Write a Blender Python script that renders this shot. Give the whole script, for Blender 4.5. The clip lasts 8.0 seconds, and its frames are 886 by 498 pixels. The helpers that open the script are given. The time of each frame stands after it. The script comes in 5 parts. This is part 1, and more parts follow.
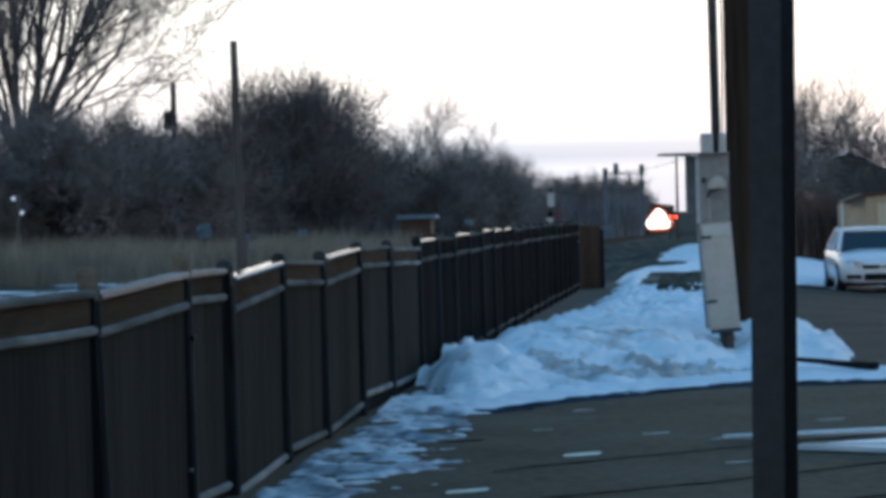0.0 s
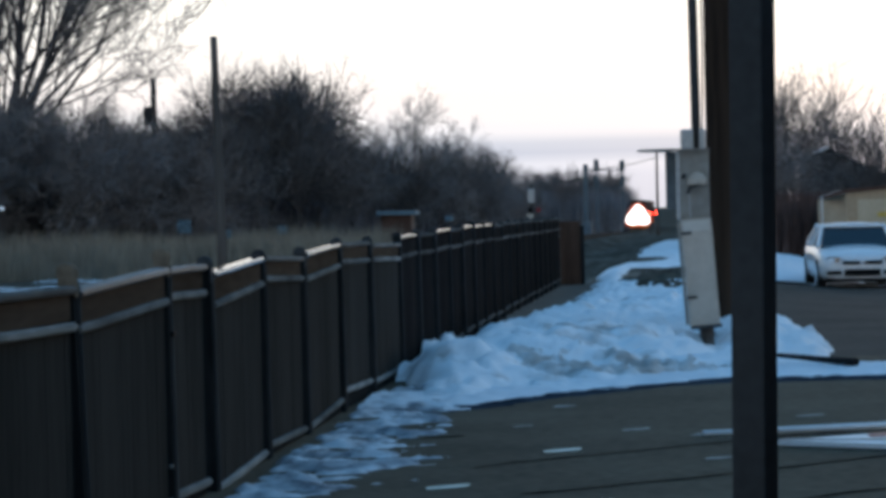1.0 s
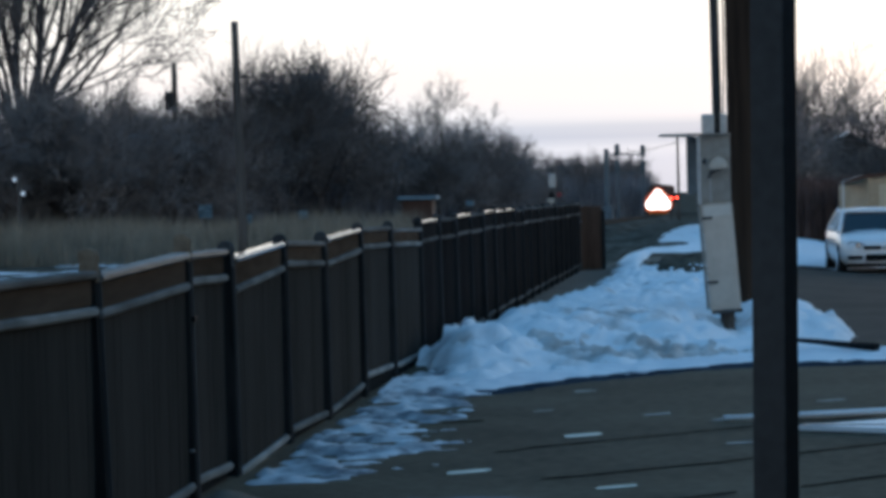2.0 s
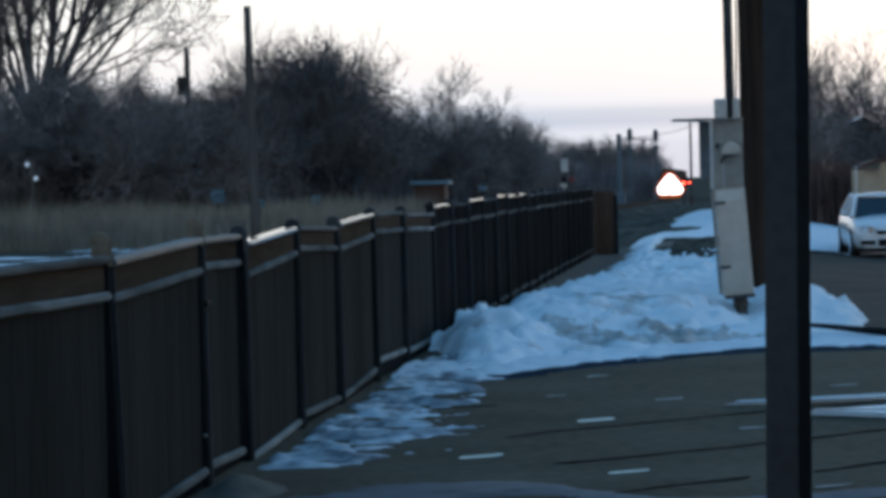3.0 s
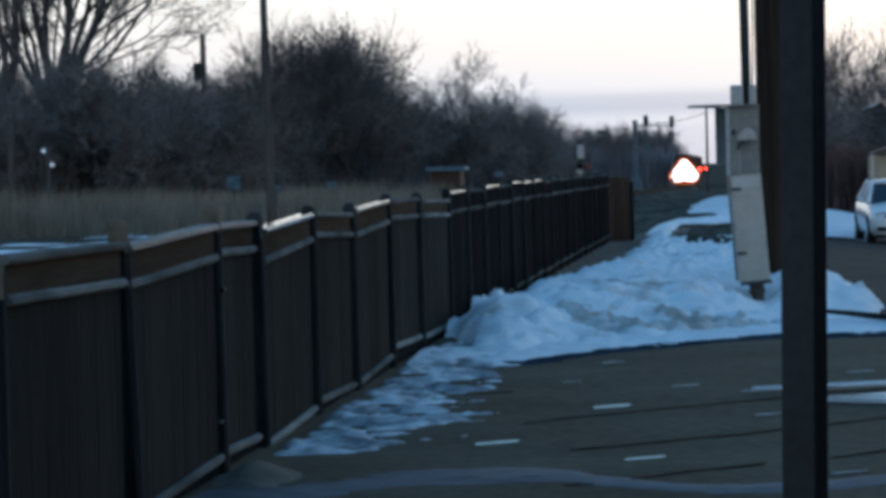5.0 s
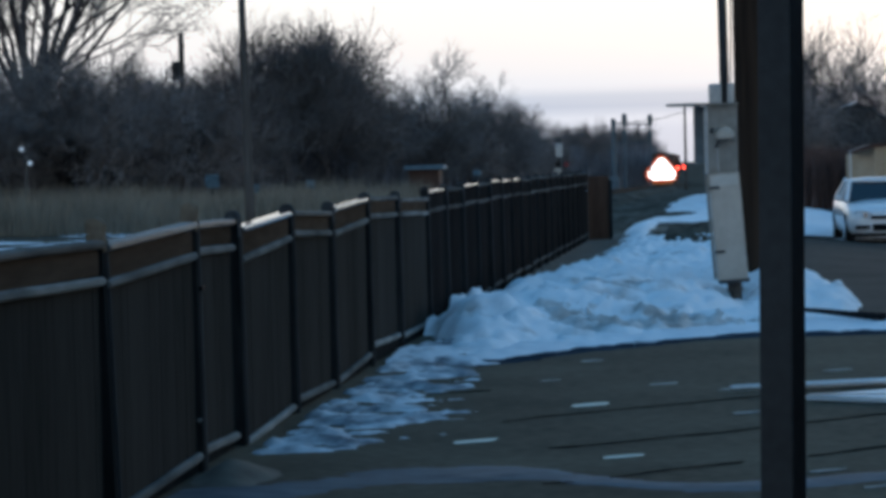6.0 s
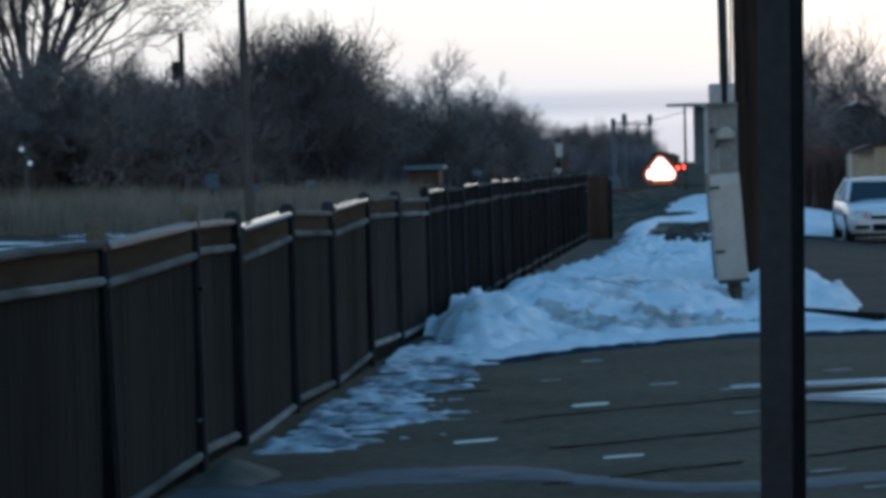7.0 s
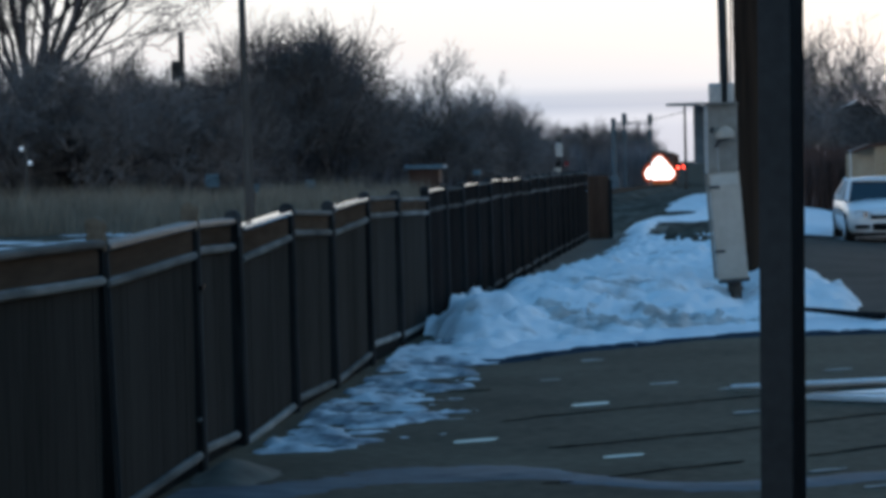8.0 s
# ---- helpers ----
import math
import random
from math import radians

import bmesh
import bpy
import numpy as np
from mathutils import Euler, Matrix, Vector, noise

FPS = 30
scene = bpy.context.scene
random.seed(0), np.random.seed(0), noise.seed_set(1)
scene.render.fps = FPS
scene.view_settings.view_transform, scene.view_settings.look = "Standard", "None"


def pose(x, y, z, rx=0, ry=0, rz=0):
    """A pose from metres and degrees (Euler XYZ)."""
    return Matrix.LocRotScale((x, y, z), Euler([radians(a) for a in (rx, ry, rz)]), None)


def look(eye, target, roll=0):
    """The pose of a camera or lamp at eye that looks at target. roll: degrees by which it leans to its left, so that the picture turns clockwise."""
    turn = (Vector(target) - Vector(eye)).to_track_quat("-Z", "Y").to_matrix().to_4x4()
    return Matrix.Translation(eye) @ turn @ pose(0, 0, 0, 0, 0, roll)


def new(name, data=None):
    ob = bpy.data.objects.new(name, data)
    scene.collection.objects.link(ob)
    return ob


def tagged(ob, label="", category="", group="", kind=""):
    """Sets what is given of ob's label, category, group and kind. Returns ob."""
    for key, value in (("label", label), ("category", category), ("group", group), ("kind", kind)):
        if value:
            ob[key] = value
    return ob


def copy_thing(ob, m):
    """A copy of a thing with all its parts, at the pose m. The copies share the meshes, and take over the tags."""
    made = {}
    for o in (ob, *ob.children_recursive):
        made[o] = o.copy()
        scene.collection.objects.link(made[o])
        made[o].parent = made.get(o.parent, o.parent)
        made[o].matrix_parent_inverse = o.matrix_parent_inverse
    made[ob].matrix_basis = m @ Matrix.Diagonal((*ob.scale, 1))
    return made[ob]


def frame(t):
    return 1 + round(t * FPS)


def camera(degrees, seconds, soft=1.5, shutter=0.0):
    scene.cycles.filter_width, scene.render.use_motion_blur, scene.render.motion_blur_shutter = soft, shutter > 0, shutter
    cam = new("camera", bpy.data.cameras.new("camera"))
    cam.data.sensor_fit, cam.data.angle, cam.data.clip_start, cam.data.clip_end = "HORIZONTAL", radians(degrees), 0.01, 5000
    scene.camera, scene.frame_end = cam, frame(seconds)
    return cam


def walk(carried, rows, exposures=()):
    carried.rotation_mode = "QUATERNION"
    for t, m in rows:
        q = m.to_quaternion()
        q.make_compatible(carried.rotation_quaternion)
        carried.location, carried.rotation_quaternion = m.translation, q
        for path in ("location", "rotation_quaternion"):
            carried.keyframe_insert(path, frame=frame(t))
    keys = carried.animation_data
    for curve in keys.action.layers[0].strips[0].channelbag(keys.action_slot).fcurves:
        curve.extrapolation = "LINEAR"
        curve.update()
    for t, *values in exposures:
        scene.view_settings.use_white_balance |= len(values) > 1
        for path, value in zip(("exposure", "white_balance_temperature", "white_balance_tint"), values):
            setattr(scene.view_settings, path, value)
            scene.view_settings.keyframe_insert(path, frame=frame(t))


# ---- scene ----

# ================= camera =================
# A hand-held long lens that stands in one spot and turns a little; y runs along the fence.
cam = camera(17.4, 8.0, soft=4.1)
AIM = pose(0, 0, 1.75, 90, 0, 4.64) @ pose(0, 0, 0, -0.737, 0, 0) @ pose(0, 0, 0, 0, 0, -1.3)
# seconds, turn to the left, tilt upward (hundredths of a degree)
SWAY = [
    (0.0, 39, 8), (0.1, 24, 5), (0.2, 13, 3), (0.3, 6, 2), (0.4, 1, 0), (0.5, 0, 0), (1.0, 0, 0), (1.3, 1, 0),
    (1.5, 4, -2), (1.6, 11, -7), (1.7, 22, -12), (2.2, 46, -42), (2.8, 61, -59), (3.0, 66, -60), (3.2, 75, -65), (3.5, 87, -70),
    (3.8, 96, -75), (4.0, 100, -77), (4.2, 101, -80), (4.7, 99, -85), (5.3, 90, -89), (5.5, 78, -90), (5.7, 64, -90), (5.85, 57, -90),
    (6.0, 55, -90), (7.0, 55, -90), (8.0, 55, -91),
]
walk(cam, [(t, AIM @ pose(0, 0, 0, tilt / 100, turn / 100, 0)) for t, turn, tilt in SWAY], exposures=[(0.0, 0.22, 6420, 9.2), (0.5, 0.03, 6400, 9.2), (1.5, 0.01, 6390, 9.2), (3.0, -0.07, 6210, 7.6), (4.2, -0.07, 6180, 7.5), (5.5, -0.10, 6160, 7.4), (8.0, -0.10, 6160, 7.4)])

# ================= world and light =================
world = bpy.data.worlds.new("dusk")
scene.world = world
world.use_nodes = True
wn, wl = world.node_tree.nodes, world.node_tree.links
wn.clear()
w_out = wn.new("ShaderNodeOutputWorld")
w_sky = wn.new("ShaderNodeTexSky")
w_sky.sky_type = "NISHITA"
w_sky.sun_disc = False
w_sky.sun_elevation = radians(5.0)
w_sky.sun_rotation = radians(20)
w_bg = wn.new("ShaderNodeBackground")
w_bg.inputs["Strength"].default_value = 0.015
wl.new(w_sky.outputs[0], w_bg.inputs[0])
# the thin bright veil of cloud over the sunset, and the blue-grey bank low on the horizon
w_co = wn.new("ShaderNodeTexCoord")
w_sep = wn.new("ShaderNodeSeparateXYZ")
wl.new(w_co.outputs["Generated"], w_sep.inputs[0])
w_noise = wn.new("ShaderNodeTexNoise")
w_noise.inputs["Scale"].default_value = 3.0
w_map = wn.new("ShaderNodeMapping")
w_map.inputs["Scale"].default_value = (2.0, 2.0, 60.0)
wl.new(w_co.outputs["Generated"], w_map.inputs[0])
wl.new(w_map.outputs[0], w_noise.inputs["Vector"])
w_wob = wn.new("ShaderNodeMath")
w_wob.operation = "MULTIPLY_ADD"
w_wob.inputs[1].default_value = 0.004
wl.new(w_noise.outputs[0], w_wob.inputs[0])
w_shift = wn.new("ShaderNodeMath")
w_shift.operation = "SUBTRACT"
w_shift.inputs[1].default_value = 0.002
wl.new(w_sep.outputs["Z"], w_shift.inputs[0])
wl.new(w_shift.outputs[0], w_wob.inputs[2])
w_ramp = wn.new("ShaderNodeValToRGB")
cr = w_ramp.color_ramp
SKY = [
    (0.0, (0.50, 0.625, 0.80)), (0.0125, (0.55, 0.67, 0.85)), (0.0165, (0.65, 0.755, 0.91)), (0.0188, (0.43, 0.56, 0.75)), (0.0225, (0.395, 0.53, 0.72)),
    (0.0258, (0.74, 0.81, 0.93)), (0.04, (0.945, 0.91, 0.93)), (0.07, (1.10, 1.07, 1.03)), (0.16, (1.0, 1.04, 1.08)),
    (0.35, (0.265, 0.48, 0.715)), (0.65, (0.098, 0.31, 0.60)), (1.0, (0.076, 0.27, 0.555)),
]
cr.elements[0].position, cr.elements[1].position = 0.0, 1.0
for place, tone in SKY[1:-1]:
    cr.elements.new(place)
for e, (place, tone) in zip(cr.elements, SKY):
    e.position, e.color = place, (*tone, 1)
wl.new(w_wob.outputs[0], w_ramp.inputs[0])
# the glow lies round the sunset, ahead; the sky behind is darker
w_az = wn.new("ShaderNodeMapRange")
w_az.inputs["From Min"].default_value = -0.6
w_az.inputs["From Max"].default_value = 0.8
w_az.inputs["To Min"].default_value = 0.88
w_az.inputs["To Max"].default_value = 1.0
wl.new(w_sep.outputs["Y"], w_az.inputs[0])
w_veil = wn.new("ShaderNodeBackground")
wl.new(w_ramp.outputs[0], w_veil.inputs[0])
wl.new(w_az.outputs[0], w_veil.inputs[1])
w_add = wn.new("ShaderNodeAddShader")
wl.new(w_bg.outputs[0], w_add.inputs[0])
wl.new(w_veil.outputs[0], w_add.inputs[1])
wl.new(w_add.outputs[0], w_out.inputs[0])

sun = new("sun", bpy.data.lights.new("sun", "SUN"))
sun.data.energy, sun.data.angle, sun.data.color = 0.12, radians(15), (1.0, 0.86, 0.74)
sun.matrix_world = look((0, 0, 50), (-20, -60, 43))


# ================= materials =================
def material(name, one, two, rough=0.8, metal=0.0, grain=30.0, stain=2.0, bump=0.2, stretch=(1, 1, 1), vary=0.0, coat=0.0, spec=0.5, lo=0.7, hi=1.3):
    """Two tones mixed by fine grain and broad stains, with relief; vary: how far each object's own tone differs."""
    m = bpy.data.materials.new(name)
    m.use_nodes = True
    n, l = m.node_tree.nodes, m.node_tree.links
    b = n["Principled BSDF"]
    co = n.new("ShaderNodeTexCoord")
    mp = n.new("ShaderNodeMapping")
    mp.inputs["Scale"].default_value = stretch
    l.new(co.outputs["Object"], mp.inputs[0])
    fine, broad = n.new("ShaderNodeTexNoise"), n.new("ShaderNodeTexNoise")
    fine.inputs["Scale"].default_value, broad.inputs["Scale"].default_value = grain, stain
    fine.inputs["Detail"].default_value = 4
    for t in (fine, broad):
        l.new(mp.outputs[0], t.inputs["Vector"])
    mean = n.new("ShaderNodeMath")
    mean.operation = "ADD"
    l.new(fine.outputs[0], mean.inputs[0])
    l.new(broad.outputs[0], mean.inputs[1])
    rg = n.new("ShaderNodeMapRange")
    rg.inputs["From Min"].default_value, rg.inputs["From Max"].default_value = lo, hi
    l.new(mean.outputs[0], rg.inputs[0])
    mix = n.new("ShaderNodeMix")
    mix.data_type = "RGBA"
    mix.inputs[6].default_value, mix.inputs[7].default_value = (*one, 1), (*two, 1)
    l.new(rg.outputs[0], mix.inputs[0])
    out = mix.outputs[2]
    if vary:
        info = n.new("ShaderNodeObjectInfo")
        vr = n.new("ShaderNodeMapRange")
        vr.inputs["To Min"].default_value, vr.inputs["To Max"].default_value = 1 - vary, 1 + vary
        l.new(info.outputs["Random"], vr.inputs[0])
        hsv = n.new("ShaderNodeHueSaturation")
        l.new(vr.outputs[0], hsv.inputs["Value"])
        l.new(out, hsv.inputs["Color"])
        out = hsv.outputs[0]
    l.new(out, b.inputs["Base Color"])
    b.inputs["Roughness"].default_value, b.inputs["Metallic"].default_value = rough, metal
    b.inputs["Coat Weight"].default_value = coat
    b.inputs["Specular IOR Level"].default_value = spec
    if spec <= 0.06:
        b.inputs["IOR"].default_value = 1.02
    if bump:
        bp = n.new("ShaderNodeBump")
        bp.inputs["Strength"].default_value, bp.inputs["Distance"].default_value = bump, 0.02
        l.new(mean.outputs[0], bp.inputs["Height"])
        l.new(bp.outputs[0], b.inputs["Normal"])
    return m


def glowing(name, tone, strength):
    m = bpy.data.materials.new(name)
    m.use_nodes = True
    b = m.node_tree.nodes["Principled BSDF"]
    b.inputs["Base Color"].default_value = (*tone, 1)
    b.inputs["Emission Color"].default_value = (*tone, 1)
    b.inputs["Emission Strength"].default_value = strength
    return m


M_SNOW = material("snow", (0.70, 0.73, 0.77), (0.86, 0.875, 0.895), 0.8, grain=5, stain=0.8, bump=0.3, spec=0.2)
M_THIN = material("thin_snow", (0.16, 0.17, 0.19), (0.80, 0.82, 0.85), 0.8, grain=6, stain=1.6, bump=0.3, spec=0.2, lo=0.80, hi=1.22)
M_DIRTY = material("old_snow", (0.40, 0.385, 0.37), (0.86, 0.875, 0.895), 0.85, grain=2.6, stain=0.6, bump=0.6, spec=0.2, lo=0.66, hi=0.90)
M_GRIME = material("grimy_snow", (0.34, 0.32, 0.30), (0.76, 0.755, 0.75), 0.9, grain=4.5, stain=1.2, bump=0.6, spec=0.15, lo=0.72, hi=1.2)
M_RUST = material("rusty_fitting", (0.045, 0.036, 0.031), (0.125, 0.098, 0.080), 0.8, grain=14, stain=5, bump=0.2, spec=0.2)
M_ASPHALT = material("asphalt", (0.043, 0.0355, 0.0240), (0.128, 0.107, 0.074), 0.92, grain=9, stain=0.55, bump=0.3, spec=0.10, lo=0.62, hi=1.38)
M_EARTH = material("earth", (0.06, 0.05, 0.04), (0.16, 0.13, 0.10), 0.95, grain=3, stain=0.15, bump=0.4, spec=0.05)
M_DRIVE = material("old_asphalt", (0.026, 0.024, 0.021), (0.078, 0.072, 0.062), 0.92, grain=6, stain=0.4, bump=0.3, spec=0.10, lo=0.62, hi=1.38)
M_BALLAST = material("ballast", (0.045, 0.038, 0.030), (0.170, 0.145, 0.118), 0.95, grain=5, stain=1.1, bump=0.5, stretch=(1, 0.10, 1), spec=0.05)
M_PAVE = material("walk", (0.11, 0.092, 0.075), (0.20, 0.175, 0.145), 0.95, grain=6, stain=0.8, bump=0.3, spec=0.1)
M_ICE = material("slush", (0.034, 0.049, 0.064), (0.085, 0.112, 0.137), 0.65, grain=5, stain=1.0, bump=0.15, spec=0.15)
M_WET = material("wet_asphalt", (0.022, 0.029, 0.039), (0.050, 0.064, 0.082), 0.85, grain=7, stain=1.2, bump=0.15, spec=0.05)
M_CRACK = material("tar", (0.013, 0.011, 0.009), (0.030, 0.026, 0.021), 0.97, grain=20, bump=0.1, spec=0.03)
M_PAINT = material("road_paint", (0.68, 0.62, 0.50), (0.90, 0.84, 0.70), 0.7, grain=14, stain=5, bump=0.1, spec=0.2)
M_PAINTWORN = material("worn_road_paint", (0.09, 0.082, 0.072), (0.44, 0.425, 0.39), 0.8, grain=11, stain=5, bump=0.1, spec=0.1)
M_BOARD = material("stained_boards", (0.0345, 0.0333, 0.0303), (0.056, 0.0535, 0.0490), 0.97, grain=22, stain=1.3, bump=0.15, stretch=(1, 1, 0.12), vary=0.04, spec=0.03)
# shaded copy of the boards for the far bays: dimness put into the colour
M_FARBOARD = material("far_boards_darkened", (0.014, 0.0135, 0.0135), (0.034, 0.031, 0.030), 0.97, grain=22, stain=1.3, bump=0.2, stretch=(1, 1, 0.12), vary=0.06, spec=0.03)
# lighter than the other fence boards: the lit end face is put into the colour
M_ENDBOARD = material("end_boards", (0.085, 0.050, 0.036), (0.14, 0.088, 0.064), 0.9, grain=18, stain=3, bump=0.3, stretch=(1, 1, 0.12), vary=0.1, spec=0.1)
M_BAND = material("upper_boards", (0.056, 0.042, 0.031), (0.092, 0.069, 0.052), 0.95, grain=22, stain=3, bump=0.3, stretch=(1, 0.12, 1), vary=0.15, spec=0.05)
# the same darkening put into the rails of the far bays
M_FARRAIL = material("far_rail_darkened", (0.060, 0.056, 0.052), (0.155, 0.148, 0.138), 0.9, grain=7, stain=2.5, bump=0.3, stretch=(1, 0.3, 1), vary=0.3, spec=0.06)
M_RAIL = material("worn_rail", (0.108, 0.113, 0.110), (0.285, 0.291, 0.280), 0.9, grain=7, stain=2.5, bump=0.3, stretch=(1, 0.3, 1), vary=0.25, spec=0.06)
# top rails in three degrees of gloss, picked per bay to place the sky's sheen
M_DULLRAIL = material("dull_top_rail", (0.11, 0.102, 0.093), (0.25, 0.232, 0.212), 0.9, grain=9, stain=2.5, bump=0.2, stretch=(1, 0.2, 1), vary=0.25, spec=0.06)
M_SATINRAIL = material("satin_top_rail", (0.085, 0.088, 0.086), (0.19, 0.193, 0.188), 0.55, grain=9, stain=2.5, bump=0.05, stretch=(1, 0.2, 1), vary=0.1, spec=0.2)
M_TOPRAIL = material("worn_top_rail", (0.045, 0.044, 0.045), (0.105, 0.102, 0.102), 0.08, grain=14, stain=2.5, bump=0.0, stretch=(1, 0.15, 1), vary=0.3, spec=0.4)
# near-black on the posts: the shade of their near faces put into the colour
M_POST = material("fence_post", (0.014, 0.0155, 0.0165), (0.034, 0.035, 0.036), 0.95, grain=20, stain=3, bump=0.3, stretch=(1, 1, 0.15), spec=0.05)
# grey of the far post heads, and of the strips for the posts' lit sides
M_HEADEDGE = material("grey_head_and_lit_edge", (0.035, 0.038, 0.041), (0.085, 0.089, 0.092), 0.9, grain=20, stain=2, bump=0.3, stretch=(1, 1, 0.15), spec=0.06)
M_CAP = material("post_cap", (0.11, 0.085, 0.060), (0.25, 0.196, 0.145), 0.9, grain=20, stain=3, bump=0.3, spec=0.06)
M_STEEL = material("painted_steel", (0.026, 0.028, 0.030), (0.046, 0.049, 0.052), 0.6, grain=25, stain=1.5, bump=0.08, spec=0.2)
M_WOODPOLE = material("creosote_pole", (0.018, 0.012, 0.009), (0.056, 0.037, 0.026), 0.9, grain=14, stain=2, bump=0.5, stretch=(1, 1, 0.06), spec=0.1)
M_GREYPOLE = material("weathered_pole", (0.065, 0.056, 0.050), (0.135, 0.118, 0.106), 0.95, grain=14, stain=1, bump=0.4, stretch=(1, 1, 0.06), spec=0.06)
M_BOX = material("grey_enclosure", (0.22, 0.20, 0.175), (0.32, 0.295, 0.26), 0.55, grain=10, stain=2.5, bump=0.05, spec=0.3)
M_BOXPALE = material("beige_enclosure", (0.43, 0.365, 0.30), (0.55, 0.475, 0.40), 0.6, grain=10, stain=2.0, bump=0.05, spec=0.3)
M_GALV = material("galvanised", (0.30, 0.32, 0.33), (0.46, 0.48, 0.49), 0.4, metal=0.6, grain=20, stain=3, bump=0.05)
M_PLATE = material("paler_plate", (0.50, 0.455, 0.395), (0.62, 0.575, 0.515), 0.6, grain=10, stain=2.0, bump=0.05, spec=0.3)
M_PIPE = material("dark_conduit", (0.035, 0.035, 0.036), (0.07, 0.07, 0.07), 0.5, metal=0.3, grain=20, stain=3, bump=0.05)
M_GLASS = material("car_glass", (0.008, 0.013, 0.018), (0.014, 0.020, 0.026), 0.08, grain=5, bump=0.0, spec=0.45)
M_WHITECAR = material("white_car_paint", (0.74, 0.75, 0.77), (0.80, 0.81, 0.82), 0.3, grain=3, stain=0.8, bump=0.0, coat=0.6)
M_BLACK = material("black_plastic", (0.007, 0.007, 0.008), (0.014, 0.014, 0.015), 0.7, grain=20, bump=0.05, spec=0.08)
M_TYRE = material("tyre_rubber", (0.014, 0.014, 0.014), (0.026, 0.026, 0.026), 0.85, grain=25, bump=0.2)
M_CHROME = material("bright_metal", (0.5, 0.5, 0.52), (0.62, 0.62, 0.63), 0.2, metal=1.0, bump=0.0)
M_LAMP = material("lamp_glass", (0.42, 0.45, 0.48), (0.6, 0.63, 0.66), 0.12, grain=18, bump=0.05)
# on the far signals this lighter blue-grey carries the haze in its colour
M_SIGNAL = material("blue_grey", (0.10, 0.12, 0.13), (0.17, 0.19, 0.20), 0.8, grain=8, bump=0.0, spec=0.1)
M_SIDEWALL = material("dark_wall", (0.07, 0.045, 0.036), (0.12, 0.08, 0.062), 0.9, grain=8, stain=0.8, bump=0.2, spec=0.1)
M_BARK = material("bark", (0.075, 0.067, 0.068), (0.16, 0.142, 0.138), 0.95, grain=9, stain=1, bump=0.4, vary=0.3, spec=0.05)
M_TWIG = material("twigs", (0.120, 0.105, 0.100), (0.235, 0.208, 0.196), 0.95, grain=3, stain=0.3, bump=0.0, vary=0.35, spec=0.05)
# paler than the other twigs, standing in for sky shining through the crown
M_PALETWIG = material("pale_twigs", (0.22, 0.205, 0.20), (0.38, 0.36, 0.35), 0.95, grain=3, stain=0.3, bump=0.0, vary=0.2, spec=0.05)
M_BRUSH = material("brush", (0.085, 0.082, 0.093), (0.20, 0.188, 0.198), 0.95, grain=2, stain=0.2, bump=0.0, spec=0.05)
# paler copy of the brush: distance haze put into the colour
M_HAZEBRUSH = material("hazy_far_brush", (0.15, 0.15, 0.165), (0.29, 0.285, 0.30), 0.95, grain=2, stain=0.2, bump=0.0, spec=0.05)
M_REDBRUSH = material("red_brown_brush", (0.075, 0.048, 0.042), (0.16, 0.105, 0.092), 0.95, grain=2, stain=0.2, bump=0.0, spec=0.05)
M_GRASS = material("dry_grass", (0.120, 0.106, 0.086), (0.385, 0.335, 0.262), 0.95, grain=1.0, stain=0.10, bump=0.0, spec=0.05, lo=0.72, hi=1.28)
M_TAN = material("tan_siding", (0.40, 0.285, 0.18), (0.51, 0.375, 0.245), 0.8, grain=8, stain=1.2, bump=0.1)
M_TANDOOR = material("pale_door", (0.52, 0.41, 0.27), (0.62, 0.50, 0.35), 0.7, grain=8, stain=1.2, bump=0.05)
M_ROOFBROWN = material("brown_roof", (0.06, 0.028, 0.018), (0.11, 0.05, 0.032), 0.85, grain=12, stain=1, bump=0.3)
M_DARKHOUSE = material("dark_siding", (0.035, 0.033, 0.034), (0.065, 0.06, 0.06), 0.85, grain=8, stain=0.8, bump=0.1)
M_SHINGLE = material("shingles", (0.03, 0.03, 0.032), (0.06, 0.058, 0.058), 0.9, grain=10, stain=0.8, bump=0.3)
M_WHITE = material("white_paint", (0.76, 0.77, 0.78), (0.86, 0.86, 0.86), 0.5, grain=10, stain=2, bump=0.03)
M_RED = material("red_paint", (0.16, 0.012, 0.014), (0.25, 0.022, 0.024), 0.5, grain=10, stain=2, bump=0.03)
# orange brightened to stand in for lamplight glinting on the plough
M_LOCO = material("loco_orange_lamplit", (0.58, 0.24, 0.05), (0.70, 0.31, 0.07), 0.5, grain=5, stain=0.8, bump=0.03)
M_LOCODARK = material("black_loco_paint", (0.02, 0.02, 0.02), (0.045, 0.042, 0.04), 0.6, grain=5, stain=0.8, bump=0.05)
M_YELLOW = material("yellow_paint", (0.55, 0.38, 0.06), (0.68, 0.48, 0.10), 0.5, grain=8, stain=1, bump=0.03)
M_FREIGHT = material("freight_brown", (0.07, 0.035, 0.025), (0.12, 0.06, 0.042), 0.8, grain=5, stain=0.6, bump=0.1)
M_IRON = material("rail_steel", (0.055, 0.045, 0.038), (0.11, 0.09, 0.075), 0.7, grain=10, stain=1, bump=0.05, spec=0.05)
M_WIRE = material("cable", (0.02, 0.02, 0.02), (0.035, 0.035, 0.035), 0.7, bump=0.0)
M_BLUE = material("faded_blue_sheet", (0.11, 0.18, 0.22), (0.19, 0.27, 0.32), 0.7, grain=8, stain=1.5, bump=0.05)
# glow of the oversized panel that stands in for the lamps' glare
M_GLARE = glowing("headlamp_glare", (1.0, 0.96, 0.90), 3.0)
